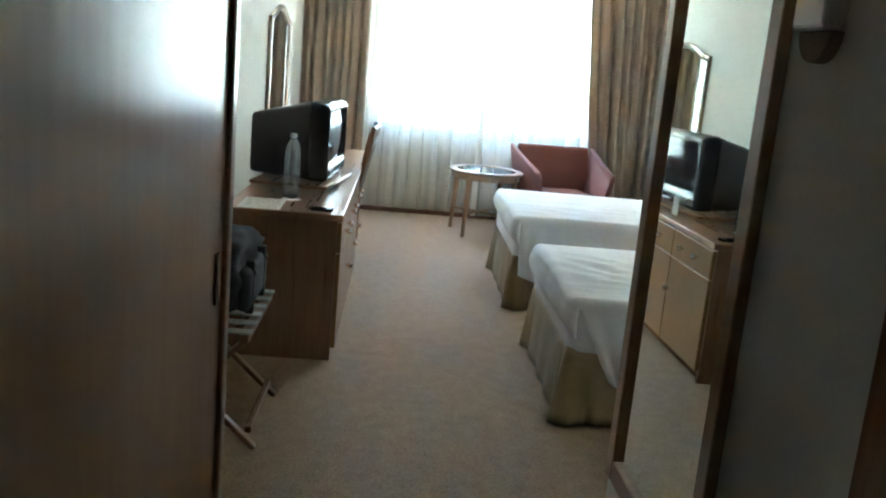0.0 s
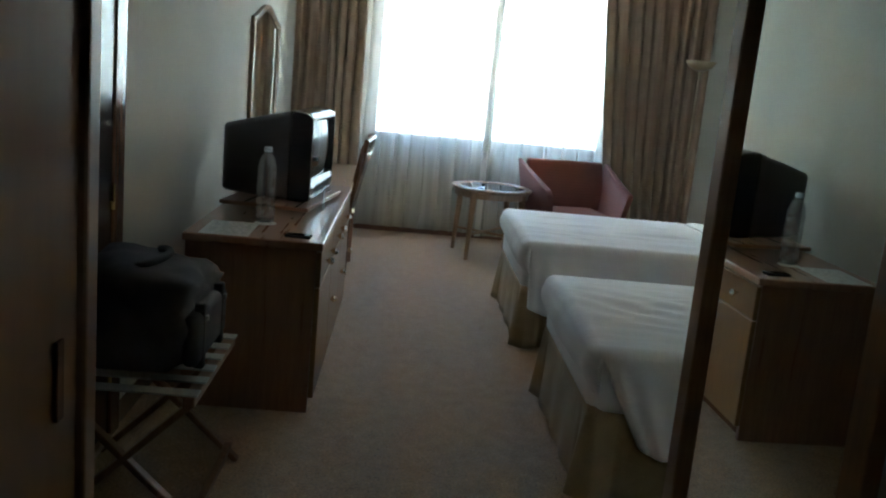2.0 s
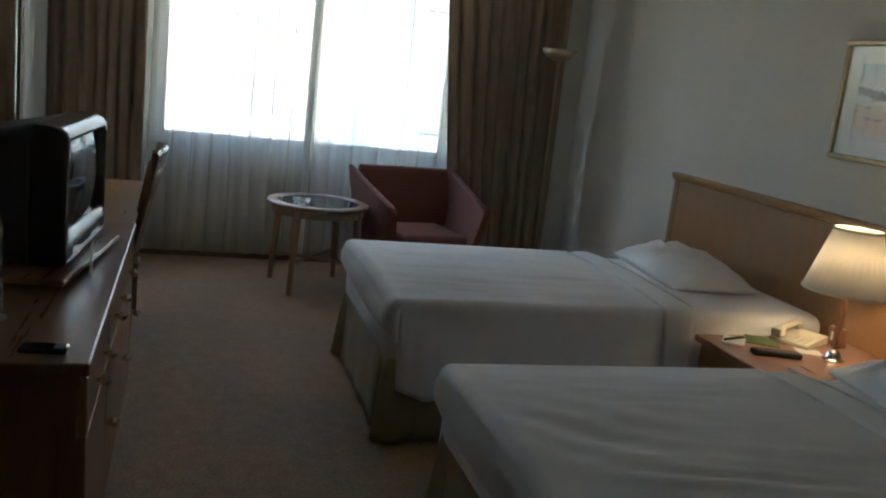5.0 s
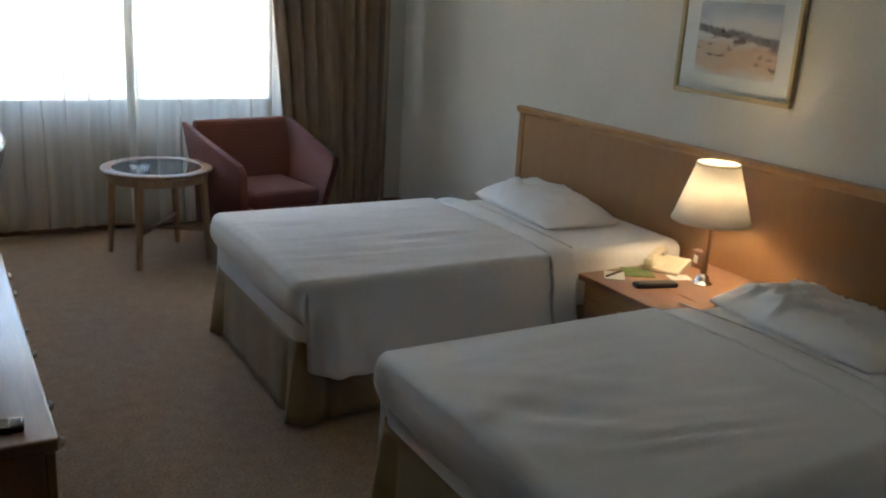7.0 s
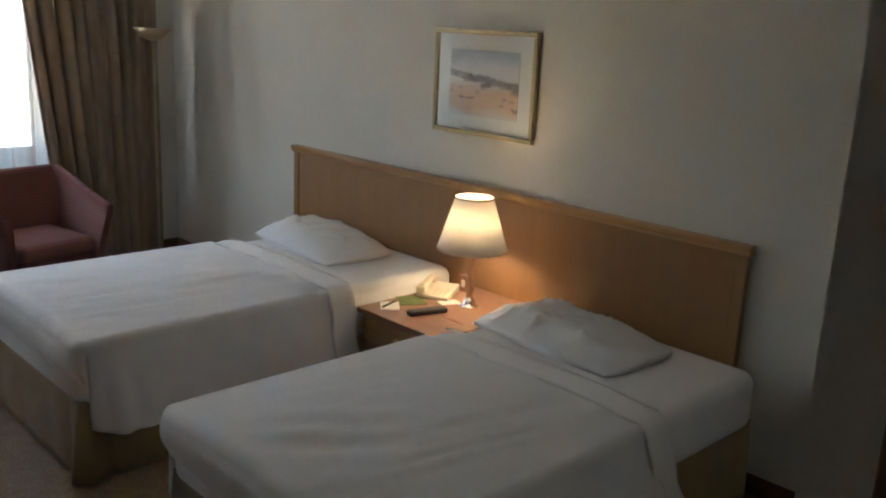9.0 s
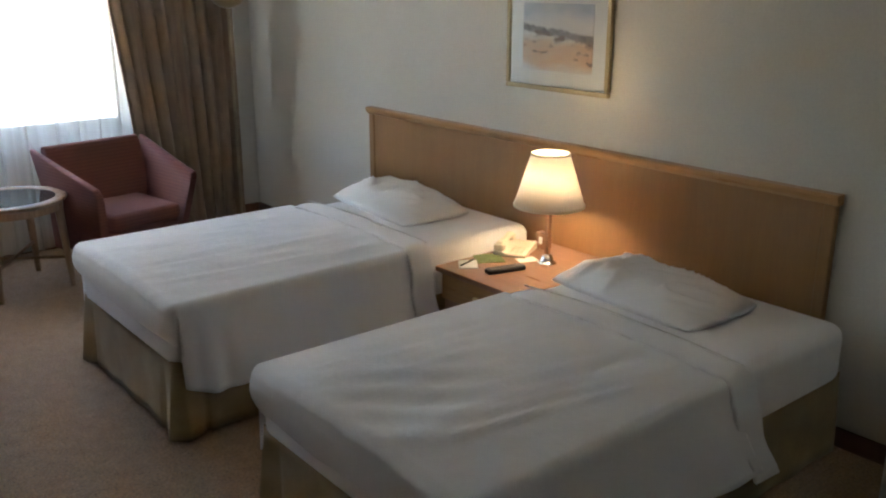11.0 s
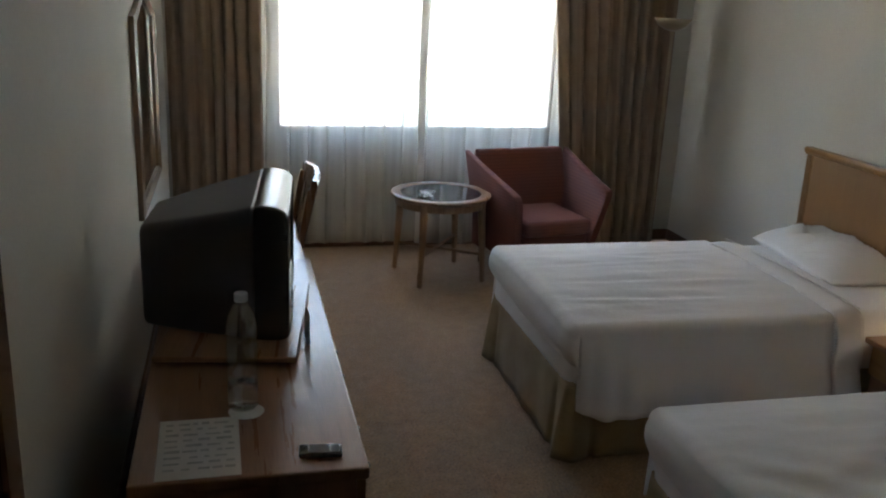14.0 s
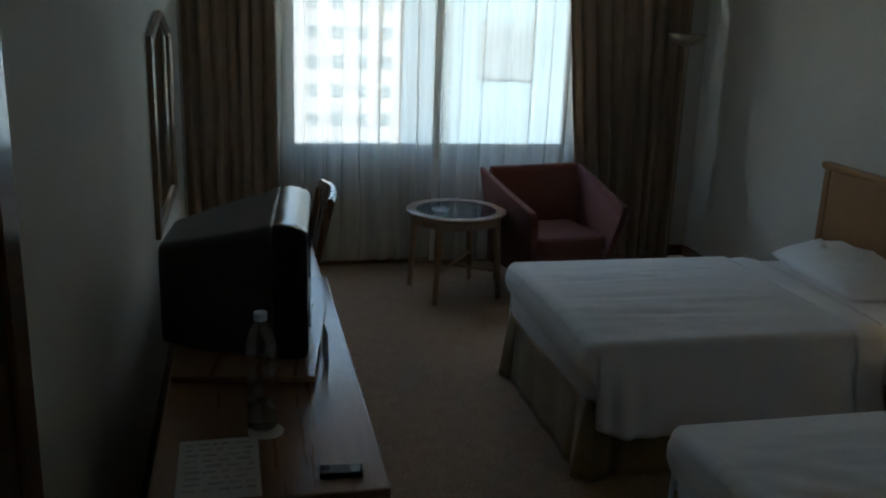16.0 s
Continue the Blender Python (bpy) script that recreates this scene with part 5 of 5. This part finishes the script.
th = thing("wall_thermostat", CORR, -2.53, 1.672, "white wall-mounted room control box with a brown half-round below", "thermostat")
part("case", box(-0.045, -0.002, -0.062, 0.062, -0.09, 0.10, 0.008, 2), "white_plastic", th)
part("dial", lathe([(0.022, 0.0), (0.022, 0.008), (0.016, 0.012)], 24), "white_plastic", th).matrix_basis = pose(-0.045, 0.0, 0.0, 0, -90, 0)
# brown half-ellipse directly below the case
hp = [(0.060 * math.cos(math.pi * i / 16), -0.055 * math.sin(math.pi * i / 16) - 0.091) for i in range(17)]
part("lower_half_round", prism(hp, "x", -0.030, -0.002, 0.004), "chair_seat", th, "flat brown half-round below the box")

wr = thing("wardrobe", 0.17, -3.50, 0, "dark glossy lacquered built-in wardrobe along the passage", "wardrobe")
WY0, WY1 = -5.06 + 3.50, -2.35 + 3.50
wx0, wx1 = XL + 0.004 - 0.17, 0.458 - 0.17
part("carcass", box(wx0, wx1 - 0.024, WY0, WY1 - 0.0225, 0.002, 2.40), "dark_wood", wr)
part("end_post", box(wx1 - 0.055, wx1 + 0.010, WY1 - 0.022, WY1 + 0.020, 0.0, 2.42, 0.005, 2), "frame_wood", wr, "brown end post")
part("end_panel", box(wx0, wx1 - 0.056, WY1 - 0.022, WY1, 0.0, 2.40, 0.002, 1), "dark_wood", wr)
for a, b in ((WY0, -4.10 + 3.50), (-4.10 + 3.50, WY1 - 0.023)):
    d_ = part("wardrobe_door", box(wx1 - 0.0235, wx1, a + 0.002, b - 0.002, 0.07, 2.39, 0.003, 1), "wardrobe_lacquer", wr)
    part("pull", box(wx1 + 0.0005, wx1 + 0.006, b - 0.078, b - 0.058, 0.985, 1.085, 0.002, 2), "dark_wood", d_, "dark upright door pull")

# ---- luggage rack and bag ----
rk = thing("luggage_rack", 0.095, -0.72, 0, "folding wooden luggage rack with webbing straps and slats", "rack")
RH = 0.435
for y in (-0.26, 0.26):
    for s in (-1, 1):
        part("cross_leg", bar((s * 0.24, y, 0.0), (-s * 0.19, y, RH - 0.02), 0.034, 0.02, 0.003), "rack_wood", rk)
for x in (-0.19, 0.19):
    part("side_rail", box(x - 0.018, x + 0.018, -0.30, 0.30, RH - 0.02, RH + 0.015, 0.006, 2), "rack_wood", rk)
    part("foot_rail", box(x * 1.11 - 0.012, x * 1.11 + 0.012, -0.245, 0.245, 0.05, 0.075, 0.003, 1), "rack_wood", rk)
for i in range(6):
    y = -0.275 + 0.11 * i
    part("strap", box(-0.215, 0.215, y - 0.025, y + 0.025, RH + 0.016, RH + 0.022, 0.001, 1), "slat_strap", rk, "pale webbing strap")

bgt = thing("travel_bag", 0.05, -0.70, RH + 0.0225, "stuffed black nylon travel bag on the luggage rack", "bag")
bm = bmesh.new()
bmesh.ops.create_cube(bm, size=1.0)
bmesh.ops.subdivide_edges(bm, edges=bm.edges, cuts=9, use_grid_fill=True)
for v in bm.verts:
    p = v.co * 2
    q = Vector((p.x, p.y, p.z))
    k = (abs(q.x) ** 4 + abs(q.y) ** 4 + abs(q.z) ** 4) ** 0.25
    q = q / max(k, 1e-6) * max(abs(p.x), abs(p.y), abs(p.z))
    sag = 0.045 * wob(q.x * 1.3, q.y * 1.7, q.z * 1.5) + 0.022 * wob(q.x * 4, q.y * 4, q.z * 4)
    v.co = Vector((q.x * (0.215 + sag), q.y * (0.255 + sag), 0.165 + q.z * (0.165 + 0.5 * sag * (q.z > -0.5)) - 0.05 * max(0.0, q.x) * max(0.0, q.z)))
    if v.co.z < 0.012:
        v.co.z = 0.0
part("bag_body", bm, "bag", bgt, "", True)
part("front_pocket", box(0.185, 0.235, -0.22, 0.20, 0.04, 0.20, 0.022, 3), "bag", bgt, "", True)
for y in (-0.14, 0.12):
    part("strap", box(0.206, 0.238, y - 0.016, y + 0.016, 0.02, 0.225, 0.004, 1), "strap", bgt)
    part("buckle", box(0.236, 0.246, y - 0.012, y + 0.012, 0.17, 0.188, 0.003, 1), "button", bgt, "grey plastic buckle")
loop = [(0.02 + 0.06 * math.sin(math.pi * i / 16), 0.13 * math.cos(math.pi * i / 16), 0.318 + 0.012 * math.sin(math.pi * i / 16)) for i in range(17)]
part("carry_handle", sweep(loop, 0.012), "strap", bgt)
